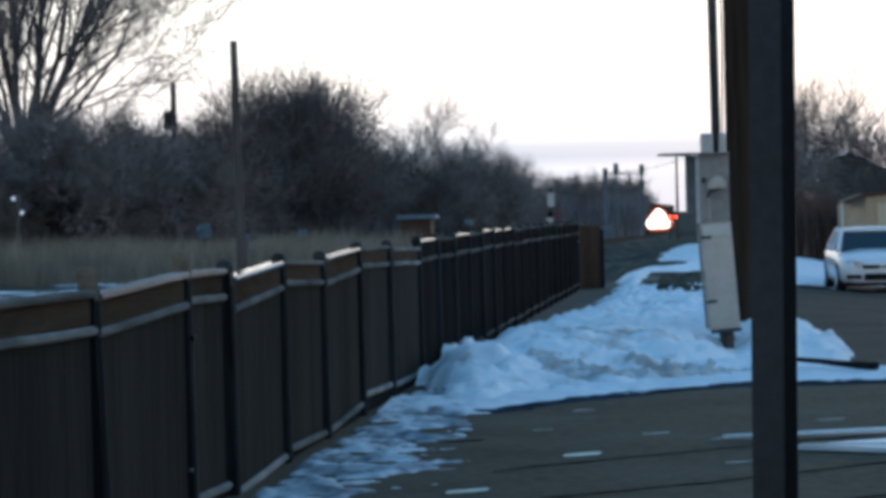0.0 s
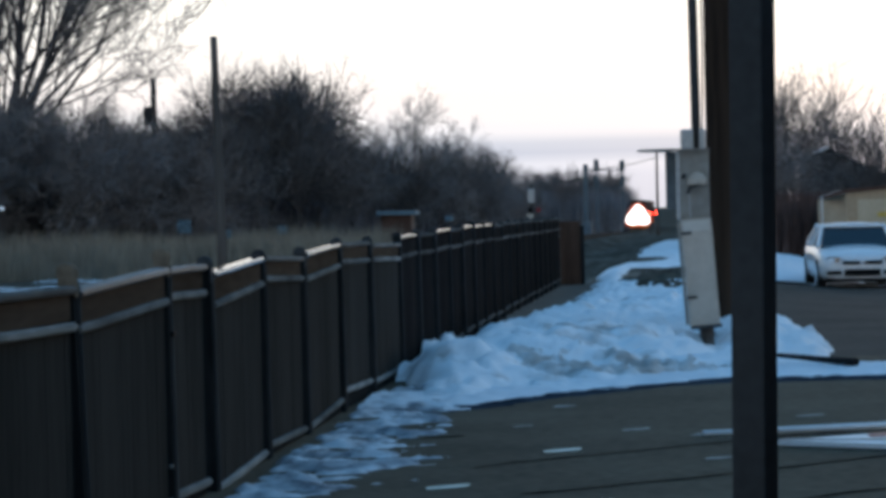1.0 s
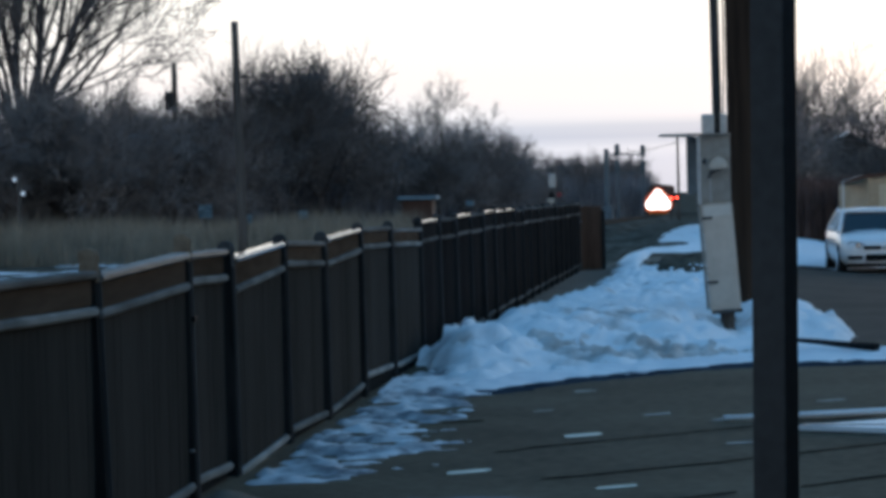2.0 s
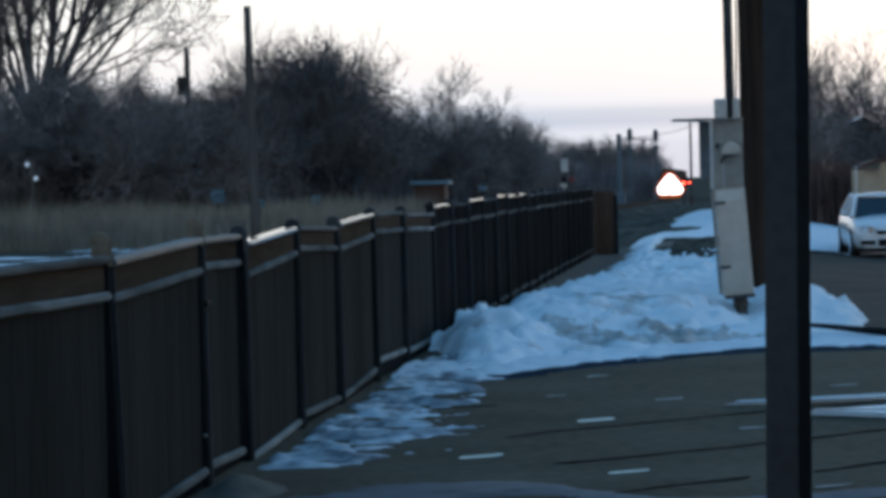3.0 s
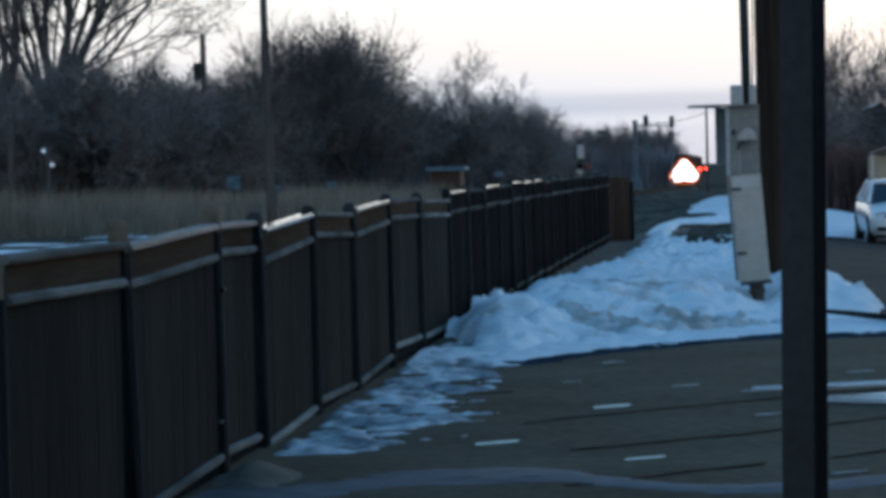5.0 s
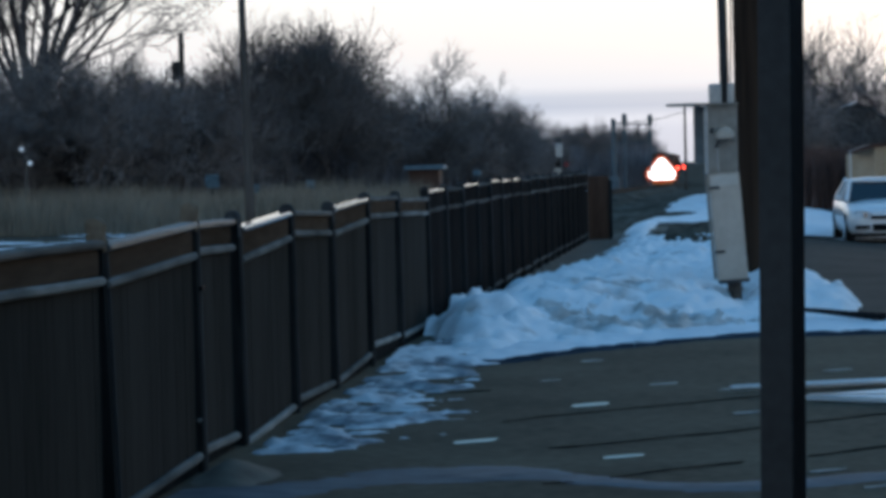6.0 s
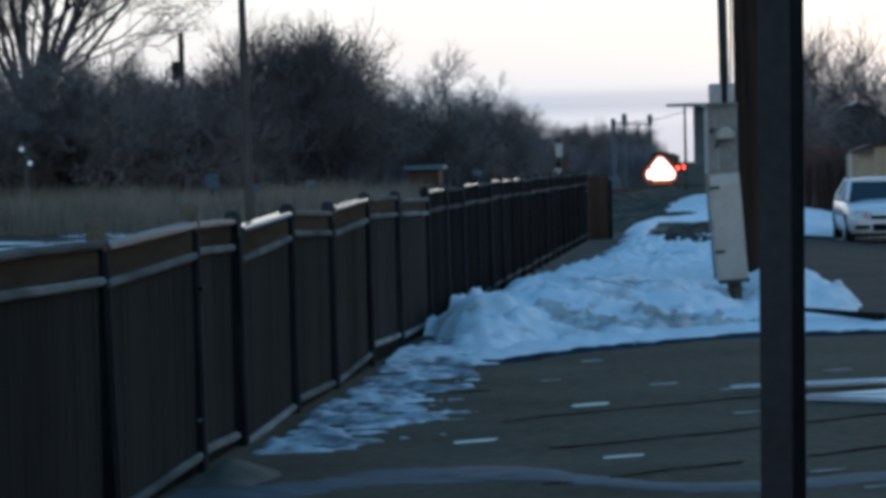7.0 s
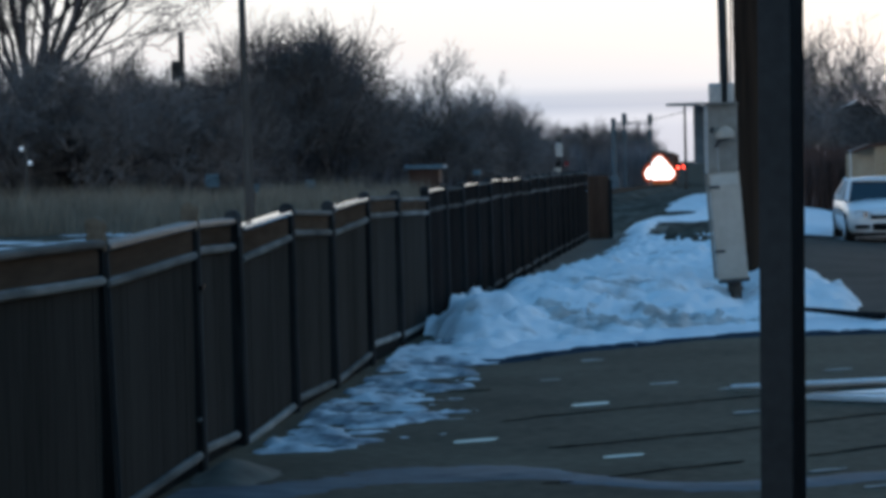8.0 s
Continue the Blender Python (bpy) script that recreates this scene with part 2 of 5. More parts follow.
M_HALO = material("red_halo_rim", (0.34, 0.05, 0.014), (0.44, 0.075, 0.02), 0.7, grain=6, stain=1, bump=0.0, spec=0.1)
M_REDLAMP = glowing("red_signal_light", (1.0, 0.06, 0.03), 14)
M_PALELAMP = glowing("white_yard_light", (0.9, 0.95, 1.0), 0.15)


# ================= building blocks =================
def mesh_of(name, bm, mat, smooth=False):
    me = bpy.data.meshes.new(name)
    bm.normal_update()
    bm.to_mesh(me)
    bm.free()
    me.materials.append(mat)
    if smooth:
        me.polygons.foreach_set("use_smooth", [True] * len(me.polygons))
    return me


def part(name, bm, mat, parent=None, label="", smooth=False):
    ob = new(name, mesh_of(name, bm, mat, smooth))
    ob.parent = parent
    return tagged(ob, label)


def setting(name, bm, mat, label, category, kind="structure", smooth=False):
    return tagged(new(name, mesh_of(name, bm, mat, smooth)), label, category, kind=kind)


def thing(name, label, category, m=None, group=""):
    ob = new(name)
    ob.empty_display_size = 0.1
    if m is not None:
        ob.matrix_basis = m
    return tagged(ob, label, category, group)


def box(bm, lo, hi, bevel=0.0, turn=None):
    """A block between two corners, its edges rounded; turn: a matrix that moves it afterwards."""
    r = bmesh.ops.create_cube(bm, size=1)
    vs = r["verts"]
    c = [(a + b) / 2 for a, b in zip(lo, hi)]
    s = [abs(b - a) for a, b in zip(lo, hi)]
    for v in vs:
        v.co = Vector((c[0] + v.co.x * s[0], c[1] + v.co.y * s[1], c[2] + v.co.z * s[2]))
    if turn is not None:
        for v in vs:
            v.co = turn @ v.co
    if bevel:
        es = list({e for v in vs for e in v.link_edges})
        bmesh.ops.bevel(bm, geom=es, offset=bevel, segments=2, affect="EDGES", profile=0.6)
    return bm


def rod(bm, a, b, r0, r1=None, n=10, ends=True):
    """A tapered round bar from a to b."""
    r1 = r0 if r1 is None else r1
    a, b = Vector(a), Vector(b)
    d = (b - a)
    q = d.to_track_quat("Z", "Y").to_matrix()
    rings = []
    for p, r in ((a, r0), (b, r1)):
        rings.append([bm.verts.new(p + q @ Vector((r * math.cos(2 * math.pi * i / n), r * math.sin(2 * math.pi * i / n), 0))) for i in range(n)])
    for i in range(n):
        j = (i + 1) % n
        bm.faces.new((rings[0][i], rings[0][j], rings[1][j], rings[1][i]))
    if ends:
        bm.faces.new(rings[0][::-1])
        bm.faces.new(rings[1])
    return bm


def loft(bm, rings, caps=True):
    """Skin through rings of equally many points."""
    vs = [[bm.verts.new(p) for p in ring] for ring in rings]
    n = len(rings[0])
    for a, b in zip(vs, vs[1:]):
        for i in range(n):
            j = (i + 1) % n
            bm.faces.new((a[i], a[j], b[j], b[i]))
    if caps:
        bm.faces.new(vs[0][::-1])
        bm.faces.new(vs[-1])
    bmesh.ops.recalc_face_normals(bm, faces=bm.faces[:])
    return bm


def B():
    return bmesh.new()


def sheet(xs, ys, height):
    """A surface over a grid of x and y."""
    bm = B()
    g = [[bm.verts.new((x, y, height(x, y))) for x in xs] for y in ys]
    for r0, r1 in zip(g, g[1:]):
        for i in range(len(xs) - 1):
            bm.faces.new((r0[i], r0[i + 1], r1[i + 1], r1[i]))
    return bm


def span(a, b, step):
    n = max(1, round((b - a) / step))
    return [a + (b - a) * i / n for i in range(n + 1)]


def smooth_step(a, b, x):
    t = min(1, max(0, (x - a) / (b - a)))
    return t * t * (3 - 2 * t)


# ================= ground =================
def lie(x, y):
    """The lie of the land: level by the lot, falling gently along the railway and towards the drive."""
    z = -1.95 * smooth_step(70, 470, y)
    z -= 0.16 * smooth_step(1.5, 4.0, x) * smooth_step(36, 60, y)
    z += 3.0 * smooth_step(900, 3000, math.hypot(x, y))
    # a local dip along the far fence, shaped so its foot fits the camera's view
    z -= (0.11 * smooth_step(34, 42, y) + 0.09 * smooth_step(48, 74, y)) * smooth_step(110, 82, y) * smooth_step(-1.7, -2.5, x) * smooth_step(-5.2, -3.4, x)
    return z


xs = [-3000, -1500, -600, -200, -80] + span(-40, -6, 1.0) + span(-5.75, 0, 0.25) + span(1, 20, 1.0) + [40, 80, 200, 600, 1500, 3000]
ys = [-3000, -1000, -300, -80, -20] + span(0, 120, 2.0) + span(130, 500, 10) + [700, 1000, 1600, 3000]
setting("ground", sheet(xs, ys, lambda x, y: lie(x, y) - 0.05), M_EARTH, "bare brown winter ground reaching to the horizon", "ground")

# the lot of worn asphalt, and the drive beyond the snow bank
def lot_z(x, y):
    return lie(x, y) + 0.004 * noise.noise((x * 0.6, y * 0.4, 1.0))


setting("road", sheet(span(-3.2, 14, 0.4), span(-14, 33.2, 0.8), lot_z), M_ASPHALT, "worn grey asphalt lot with seams and faded marks", "road")
setting("road", sheet(span(-3.2, 14, 0.4), span(33.2, 66, 0.8), lot_z), M_DRIVE, "dark old asphalt drive beyond the snow bank", "road")
setting("pavement", sheet(span(-3.3, -1.0, 0.3), span(44, 78, 1.0), lambda x, y: lie(x, y) + 0.022), M_PAVE, "bare tan strip of pavement along the fence foot", "pavement")
setting("road", sheet(span(1.4, 14, 0.6), span(66, 82, 1.0), lambda x, y: lie(x, y) + 0.002), M_DRIVE, "dark asphalt drive under the parked car", "road")


def seam(points, width=0.019):
    """A tarred crack in the asphalt, wandering between points."""
    bm = B()
    path = []
    for (x0, y0), (x1, y1) in zip(points, points[1:]):
        for k in range(12):
            f = k / 12
            x, y = x0 + (x1 - x0) * f, y0 + (y1 - y0) * f
            path.append((x, y + 0.10 * noise.noise((x * 2.1, y * 1.3, 5)), width * (0.7 + 0.9 * abs(noise.noise((x * 4, y, 9))))))
    prev = None
    for x, y, w in path:
        pair = [bm.verts.new((x, y - w * 2, lot_z(x, y) + 0.006)), bm.verts.new((x, y + w * 2, lot_z(x, y) + 0.006))]
        if prev:
            bm.faces.new((prev[0], pair[0], pair[1], prev[1]))
        prev = pair
    return bm


for line in (((-2.16, 22.24), (-1.65, 22.42)), ((-1.41, 19.64), (-0.82, 20.34), (0.37, 21.49), (1.6, 22.7)), ((-1.0, 17.76), (-0.63, 18.06), (-0.06, 18.54), (1.6, 20.3)),
             ((-0.92, 15.78), (-0.5, 16.1), (0.25, 16.82)), ((0.57, 17.1), (1.3, 17.8))):
    setting("trim", seam(line), M_CRACK, "dark tarred seam in the asphalt", "crack")


def mark(x, y, w=0.24, d=0.24):
    """A short worn dash of white paint."""
    bm = B()
    rim = []
    for k in range(16):
        a = 2 * math.pi * k / 16
        sx, sy = math.copysign(abs(math.cos(a)) ** 0.4, math.cos(a)), math.copysign(abs(math.sin(a)) ** 0.4, math.sin(a))
        f = 1 + 0.18 * noise.noise((x * 7 + math.cos(a), y * 7 + math.sin(a), 3))
        px, py = x + sx * w / 2 * f, y + sy * d / 2 * f + sx * w * 0.35
        rim.append(bm.verts.new((px, py, lot_z(px, py) + 0.007)))
    bm.faces.new(rim)
    return bm


for x, y, w, d in ((-1.48, 18.27, 0.25, 0.20), (-0.86, 20.93, 0.25, 0.24), (-0.52, 17.19, 0.24, 0.15), (-1.03, 25.6, 0.20, 0.22), (-0.36, 22.8, 0.21, 0.22),
                   (0.29, 20.1, 0.26, 0.16), (-1.28, 23.3, 0.16, 0.12), (0.65, 16.25, 0.22, 0.10), (0.88, 15.45, 0.16, 0.10), (-1.77, 19.85, 0.16, 0.10), (0.22, 22.2, 0.30, 0.22), (1.05, 24.0, 0.24, 0.2)):
    fresh = y < 21 and w > 0.23 and x < -0.4
    setting("trim", mark(x, y, w, d), M_PAINT if fresh else M_PAINTWORN, "short white dash painted on the asphalt" if fresh else "short faded dash worn off the asphalt", "road mark")


# ================= snow =================
def fbm(x, y, s, z=0.0):
    return noise.fractal((x * s, y * s, z), 1.0, 2.0, 4)


def snow_edge(x):
    """Where the snow ends on the asphalt, along y."""
    if x < -1.1:
        return max(25.8, 27.57 + 2.0 * (x + 1.1))
    return min(29.42, 28.85 + 1.16 * x)


def bank_z(x, y):
    """The ploughed bank: a steep front, a lumpy crest, and a long tail beside the fence."""
    front = snow_edge(x) + 0.6 + 0.35 * fbm(x, y, 0.7, 2)
    front += 3.0 * smooth_step(-2.45, -2.95, x)
    up = smooth_step(front - 0.2, front + 4.5, y)
    toe = smooth_step(front - 0.4, front + 0.3, y)
    h = 0.04 * toe + 0.40 * up
    h *= 1 - smooth_step(38, 47, y) * 0.55
    # falls away to the drive
    h -= 0.62 * smooth_step(1.35, 2.4, x) * smooth_step(30.2, 32.5, y)
    h -= 0.5 * smooth_step(1.6, 2.6, x + 0.4 * fbm(y, x, 0.4, 4)) * smooth_step(30.5, 33, y)
    # leaves the pavement strip bare
    edge = -2.75 + 0.045 * max(0, y - 38)
    h -= 0.5 * smooth_step(edge + 0.35, edge - 0.15, x) * smooth_step(35, 41, y)
    h -= 0.30 * smooth_step(-2.2, -2.9, x) * smooth_step(31, 27, y)
    rough = smooth_step(front - 0.5, front + 0.9, y)
    h += rough * (0.10 * fbm(x, y, 0.9, 0) + 0.055 * fbm(x, y, 2.6, 7) + 0.02 * fbm(x, y, 7, 1))
    # hollow before the switch box, cut so the conduit's foot shows from the camera
    h -= 0.38 * math.exp(-((x - 0.25) / 0.5) ** 2 - ((y - 33.9) / 1.1) ** 2)
    h += rough * (0.07 * fbm(x, y, 1.6, 21) + 0.03 * fbm(x, y, 4.5, 13))
    # clods along the fence
    h += 0.10 * math.exp(-((x + 2.2) ** 2) / 0.04 - ((y - 34.2) ** 2) / 0.5)
    h -= 0.14 * smooth_step(-1.5, -2.3, x) * smooth_step(30.0, 32.0, y)
    h -= 0.07 * smooth_step(-2.1, -2.7, x) * smooth_step(29.8, 31.5, y)
    h += 0.17 * math.exp(-(((x + 2.64) / 0.10) ** 4) - ((y - 33.0) / 0.35) ** 4)
    h += rough * (0.06 * abs(fbm(x, y, 1.9, 31)) + 0.075 * abs(fbm(x, y, 5.0, 17)) + 0.03 * fbm(x, y, 9.0, 23) - 0.03)
    h -= 0.20 * smooth_step(0.65, 1.3, x)
    return h - 0.05 + lie(x, y)


setting("snow_bank", sheet(span(-2.95, 3.6, 0.06), span(26.5, 36, 0.07) + span(36.2, 62, 0.2), bank_z), M_DIRTY, "lumpy ploughed bank of old blue-white snow with dirty streaks", "snow", smooth=True)


def grime(name, xs, ys, base, centre, half, mat, label, category, seed):
    """A crust of dirt lying on the snow, its edges broken by noise."""
    def height(x, y):
        d = (y - centre(x)) / half
        mid = (xs[0] + xs[-1]) / 2
        e = (x - mid) / (xs[-1] - mid)
        return base(x, y) + 0.045 * (1 - d * d - e ** 4) + 0.07 * fbm(x, y * 0.8, 1.7, seed) + 0.03 * fbm(x, y, 5.0, seed + 3) - 0.022
    return setting(name, sheet(xs, ys, height), mat, label, category, smooth=True)


grime("snow_crust", span(-2.15, -1.15, 0.05), span(28.8, 30.8, 0.06), bank_z, lambda x: 29.75 + 0.1 * x + 0.2, 0.55, M_GRIME, "grimy grey-brown crust on the ploughed snow", "snow", 41)
grime("snow_crust", span(-1.25, 0.95, 0.05), span(28.6, 31.4, 0.06), bank_z, lambda x: 30.05 - 0.1 * x, 0.75, M_GRIME, "long grimy grey-brown streak on the ploughed snow", "snow", 47)


def tail_z(x, y):
    mid = -1.0 + 0.012 * (y - 60)
    half = 1.25 + 0.2 * fbm(x, y, 0.2, 3)
    h = 0.22 * (1 - (abs(x - mid) / half) ** 2) + 0.16 * fbm(x, y, 0.35, 6)
    h *= smooth_step(52, 60, y)
    h -= 0.60 * math.exp(-((y - 74) / 9) ** 2) * smooth_step(-1.55, -1.05, x)
    h -= 0.35 * math.exp(-((y - 98) / 7) ** 2) * smooth_step(0.2, -0.8, x)
    return max(h, -0.3) - 0.03 + lie(x, y)


setting("snow_bank", sheet(span(-2.9, 2.6, 0.12), span(54, 150, 0.6), tail_z), M_DIRTY, "melting ridge of grey-white snow running along the track side", "snow", smooth=True)


grime("bare_earth", span(-1.4, 0.6, 0.1), span(60, 70, 0.25), lambda x, y: max(bank_z(x, min(y, 62)), tail_z(x, y)), lambda x: 65 - 1.2 * x, 2.0, M_EARTH, "dark trodden earth showing through the snow", "earth", 53)
grime("bare_earth", span(-1.0, 0.6, 0.1), span(54, 62, 0.25), lambda x, y: max(bank_z(x, y), tail_z(x, y)), lambda x: 58 - 0.8 * x, 1.0, M_EARTH, "thin streak of dark earth in the snow", "earth", 61)


def thin_z(x, y):
    half = 0.50 + 0.26 * fbm(x * 0.7, y, 0.9, 5)
    h = 0.022 * (1 - (abs(x + 2.5) / half) ** 2) + 0.065 * fbm(x * 0.9, y * 1.3, 1.9, 8) + 0.03 * fbm(x, y * 1.5, 6.0, 3)
    h -= 0.07 * smooth_step(-2.78, -2.95, x)
    h *= smooth_step(17.0, 18.6, y + 0.8 * fbm(x, y, 1.2, 1))
    return h - 0.012 + lie(x, y)


setting("snow_patch", sheet(span(-3.0, -1.2, 0.035), span(15.5, 29, 0.05), thin_z), M_THIN, "thin broken crust of snow beside the fence", "snow", smooth=True)


def front_z(x, y):
    y0 = snow_edge(x) + 0.65
    h = 0.05 * (1 - ((y - y0 - 0.55) / (1.35 + 0.4 * fbm(x, y, 0.8, 3))) ** 2) + 0.02 * fbm(x, y, 3.0, 8) + 0.012 * fbm(x, y, 9.0, 4)
    return max(h, -0.1) - 0.006 + lie(x, y)


setting("snow_patch", sheet(span(-2.9, 4.2, 0.035), span(24.5, 32.5, 0.045), front_z), M_SNOW, "thin bluish snow crust at the foot of the bank", "snow", smooth=True)


def wet_z(x, y):
    d = (y - snow_edge(x) + 0.12) / (0.55 + 0.25 * fbm(x, y, 0.9, 9))
    return lie(x, y) + max(-0.03, 0.010 * (1 - d * d) + 0.004 * fbm(x, y, 4, 3))


setting("wet_asphalt", sheet(span(-2.3, 4.2, 0.06), span(24.4, 30.2, 0.06), wet_z), M_WET, "dark wet asphalt along the melting snow", "wet ground", smooth=True)


def slush_z(x, y):
    y0 = 15.4 + 1.0 * smooth_step(-2.7, -1.6, x) - 0.88 * smooth_step(-1.3, 0.0, x) + 0.75 * smooth_step(0.1, 1.5, x)
    half = 0.52 - 0.22 * smooth_step(-1.6, -0.4, x)
    h = 0.018 * (1 - ((y - y0) / half) ** 2) + 0.013 * fbm(x, y, 1.4, 2) + 0.006 * fbm(x, y * 1.5, 6, 5)
    return max(h, -0.05) - 0.006 + lie(x, y)


setting("slush", sheet(span(-2.9, 2.6, 0.06), span(14.4, 17.4, 0.04), slush_z), M_ICE, "wet bluish refrozen slush on the asphalt", "ice", smooth=True)


def verge_z(x, y):
    h = 0.25 * (1 - ((x - 2.9) / 1.6) ** 2) * smooth_step(67, 72, y) + 0.12 * fbm(x, y, 0.4, 12)
    return max(h, -0.3) + lie(x, y) - 0.02


setting("snow_bank", sheet(span(0.6, 5.4, 0.15), span(66, 100, 0.6), verge_z), M_SNOW, "white snow bank beside the drive behind the car", "snow", smooth=True)


def field_z(x, y):
    h = -0.02 + 0.24 * fbm(x, y, 0.16, 14)
    return h + lie(x, y) - 0.06


setting("snow_patch", sheet(span(-34, -7.8, 0.4), span(40, 96, 0.6), field_z), M_SNOW, "patchy snow on the field beyond the track", "snow", smooth=True)



def far_snow_z(x, y):
    return lie(x, y) - 0.05 + 0.10 * (1 - ((x + 10) / 2.6) ** 2) + 0.2 * fbm(x, y * 0.3, 0.3, 17)


setting("snow_patch", sheet(span(-13, -7.6, 0.3), span(170, 330, 2.0), far_snow_z), M_SNOW, "patchy snow on the far side of the track", "snow", smooth=True)
bm = sheet(span(-2.98, -2.35, 0.03), span(15.6, 17.2, 0.05), lambda x, y: lie(x, y) - 0.02 + 0.13 * math.exp(-((x + 2.72) / 0.17) ** 2 - ((y - 16.35) / 0.4) ** 2) + 0.015 * fbm(x, y, 5, 2))
setting("dirt_mound", bm, M_PAVE, "low mound of brown dirt at the fence foot", "mound", smooth=True)
hose = thing("drain_hose", "black corrugated hose lying on the edge of the snow", "hose")
bm = B()
rings = []
for k in range(25):
    f = k / 24
    r = (0.022 + 0.022 * f) * (1.08 if k % 2 else 0.95)
    cx, cy, cz = 1.0 + 0.82 * f, 31.7 - 1.4 * f + 0.06 * math.sin(7 * f), 0.11 - 0.02 * f
    rings.append([(cx + 0.86 * r * math.cos(a), cy + 0.5 * r * math.cos(a), cz + r * math.sin(a)) for a in [math.pi * n / 5 for n in range(10)]])
loft(bm, rings)
part("tube", bm, M_BLACK, hose)

# ================= railway =================
TRACK = -5.75


def bed_z(x, y):
    return lie(x, y) + 0.28 * smooth_step(2.4, 1.5, abs(x - TRACK)) - 0.02 + 0.03 * fbm(x, y, 1.5, 2)


setting("track_bed", sheet(span(TRACK - 3, TRACK + 3, 0.3), span(0, 120, 1.0) + span(125, 620, 5), bed_z), M_BALLAST, "grey-brown gravel bed of the railway", "track bed", smooth=True)


def rail(x):
    bm = B()
    ys = span(0, 120, 20) + span(130, 620, 10)
    rings = []
    for y in ys:
        z = lie(x, y) + 0.26
        rings.append([(x - 0.07, y, z), (x + 0.07, y, z), (x + 0.036, y, z + 0.10), (x + 0.036, y, z + 0.17), (x - 0.036, y, z + 0.17), (x - 0.036, y, z + 0.10)])
    return loft(bm, rings)


railway = thing("railway_track", "two worn steel rails on gravel behind the fence", "railway track")
part("rail", rail(TRACK - 0.75), M_IRON, railway)
part("rail", rail(TRACK + 0.75), M_IRON, railway)
bm = B()
for k in range(160):
    y = 2 + k * 0.62
    z = lie(TRACK, y) + 0.20
    box(bm, (TRACK - 1.3, y - 0.11, z), (TRACK + 1.3, y + 0.11, z + 0.075))
tagged(part("sleepers", bm, M_WOODPOLE, railway), "dark timber sleepers", kind="stuff")


def gravel(x0, x1, y0, y1, s):
    return sheet(span(x0, x1, 0.5), span(y0, y1, 2.0), lambda x, y: lie(x, y) - 0.005 + 0.05 * fbm(x, y, 0.5, s))


setting("gravel_verge", gravel(-3.4, 2.0, 66, 330, 3), M_BALLAST, "brown gravel verge between fence end and track", "gravel", smooth=True)

# ================= fence =================
FENCE_X = -3.01
# bay by bay: y of its ends, top rail, middle rail and bottom rail heights at each end
BAYS = [
    (12.15, 14.50, 1.435, 1.425, 1.245, 1.222, 0.10, 0.08), (14.58, 17.08, 1.419, 1.474, 1.220, 1.278, 0.06, 0.10),
    (17.24, 18.62, 1.456, 1.452, 1.282, 1.266, 0.09, 0.06), (18.80, 20.98, 1.410, 1.472, 1.204, 1.282, 0.01, 0.06),
    (21.20, 23.28, 1.452, 1.413, 1.285, 1.238, 0.075, 0.04), (23.46, 25.76, 1.457, 1.503, 1.248, 1.311, 0.055, 0.12),
    (25.96, 28.28, 1.490, 1.481, 1.322, 1.298, 0.165, 0.12), (28.52, 31.28, 1.452, 1.425, 1.297, 1.255, 0.105, 0.08),
]
y = 31.46
k = 0
while y < 72:
    lift = (-0.002, 0.002, 0.006, 0.0, 0.012, 0.002, 0.006)[k % 7]
    tip = (0.014, -0.008, 0.016, 0.004, 0.015, 0.016)[k % 6]
    top = 1.500 + 0.026 * smooth_step(31, 41, y) - 0.012 * smooth_step(45, 75, y) + lift
    mid = 1.280 - 0.035 * smooth_step(44, 68, y) + lift
    low = 0.042 - 0.075 * smooth_step(45, 75, y) + lift
    BAYS.append((y, y + 2.11, top, top + tip, mid, mid + tip, low, low + tip))
    y += 2.29
    k += 1
BAYS[-1] = (BAYS[-1][0], 73.4, *BAYS[-1][2:])

# every joint stands a little nearer, on the same rail lines
CUT = 0.45
BAYS = [(y0 - CUT, y1 - (CUT if y1 < 73 else 0), ta - CUT * (tb - ta) / (y1 - y0), tb - CUT * (tb - ta) / (y1 - y0), ma - CUT * (mb - ma) / (y1 - y0),
         mb - CUT * (mb - ma) / (y1 - y0), ba - CUT * (bb - ba) / (y1 - y0), bb - CUT * (bb - ba) / (y1 - y0)) for y0, y1, ta, tb, ma, mb, ba, bb in BAYS]

fence = thing("fence", "dark brown stained board fence with worn pale rails, heaved by frost", "fence")


def slope_bar(x0, x1, y0, y1, za, zb, tall, jag=0.0):
    """A bar from y0 to y1 whose top runs from za to zb."""
    bm = B()
    rings = []
    for f in (0, 0.03, 0.25, 0.5, 0.75, 0.97, 1):
        y = y0 + (y1 - y0) * f
        z = za + (zb - za) * f + (jag * math.sin(f * 9 + y0) if 0 < f < 1 else 0)
        c = 0.012 if 0 < f < 1 else 0.018
        rings.append([(x0 + c, y, z - tall), (x1 - c, y, z - tall), (x1, y, z - tall + c), (x1, y, z - c), (x1 - c, y, z), (x0 + c, y, z), (x0, y, z - c), (x0, y, z - tall + c)])
    return loft(bm, rings)


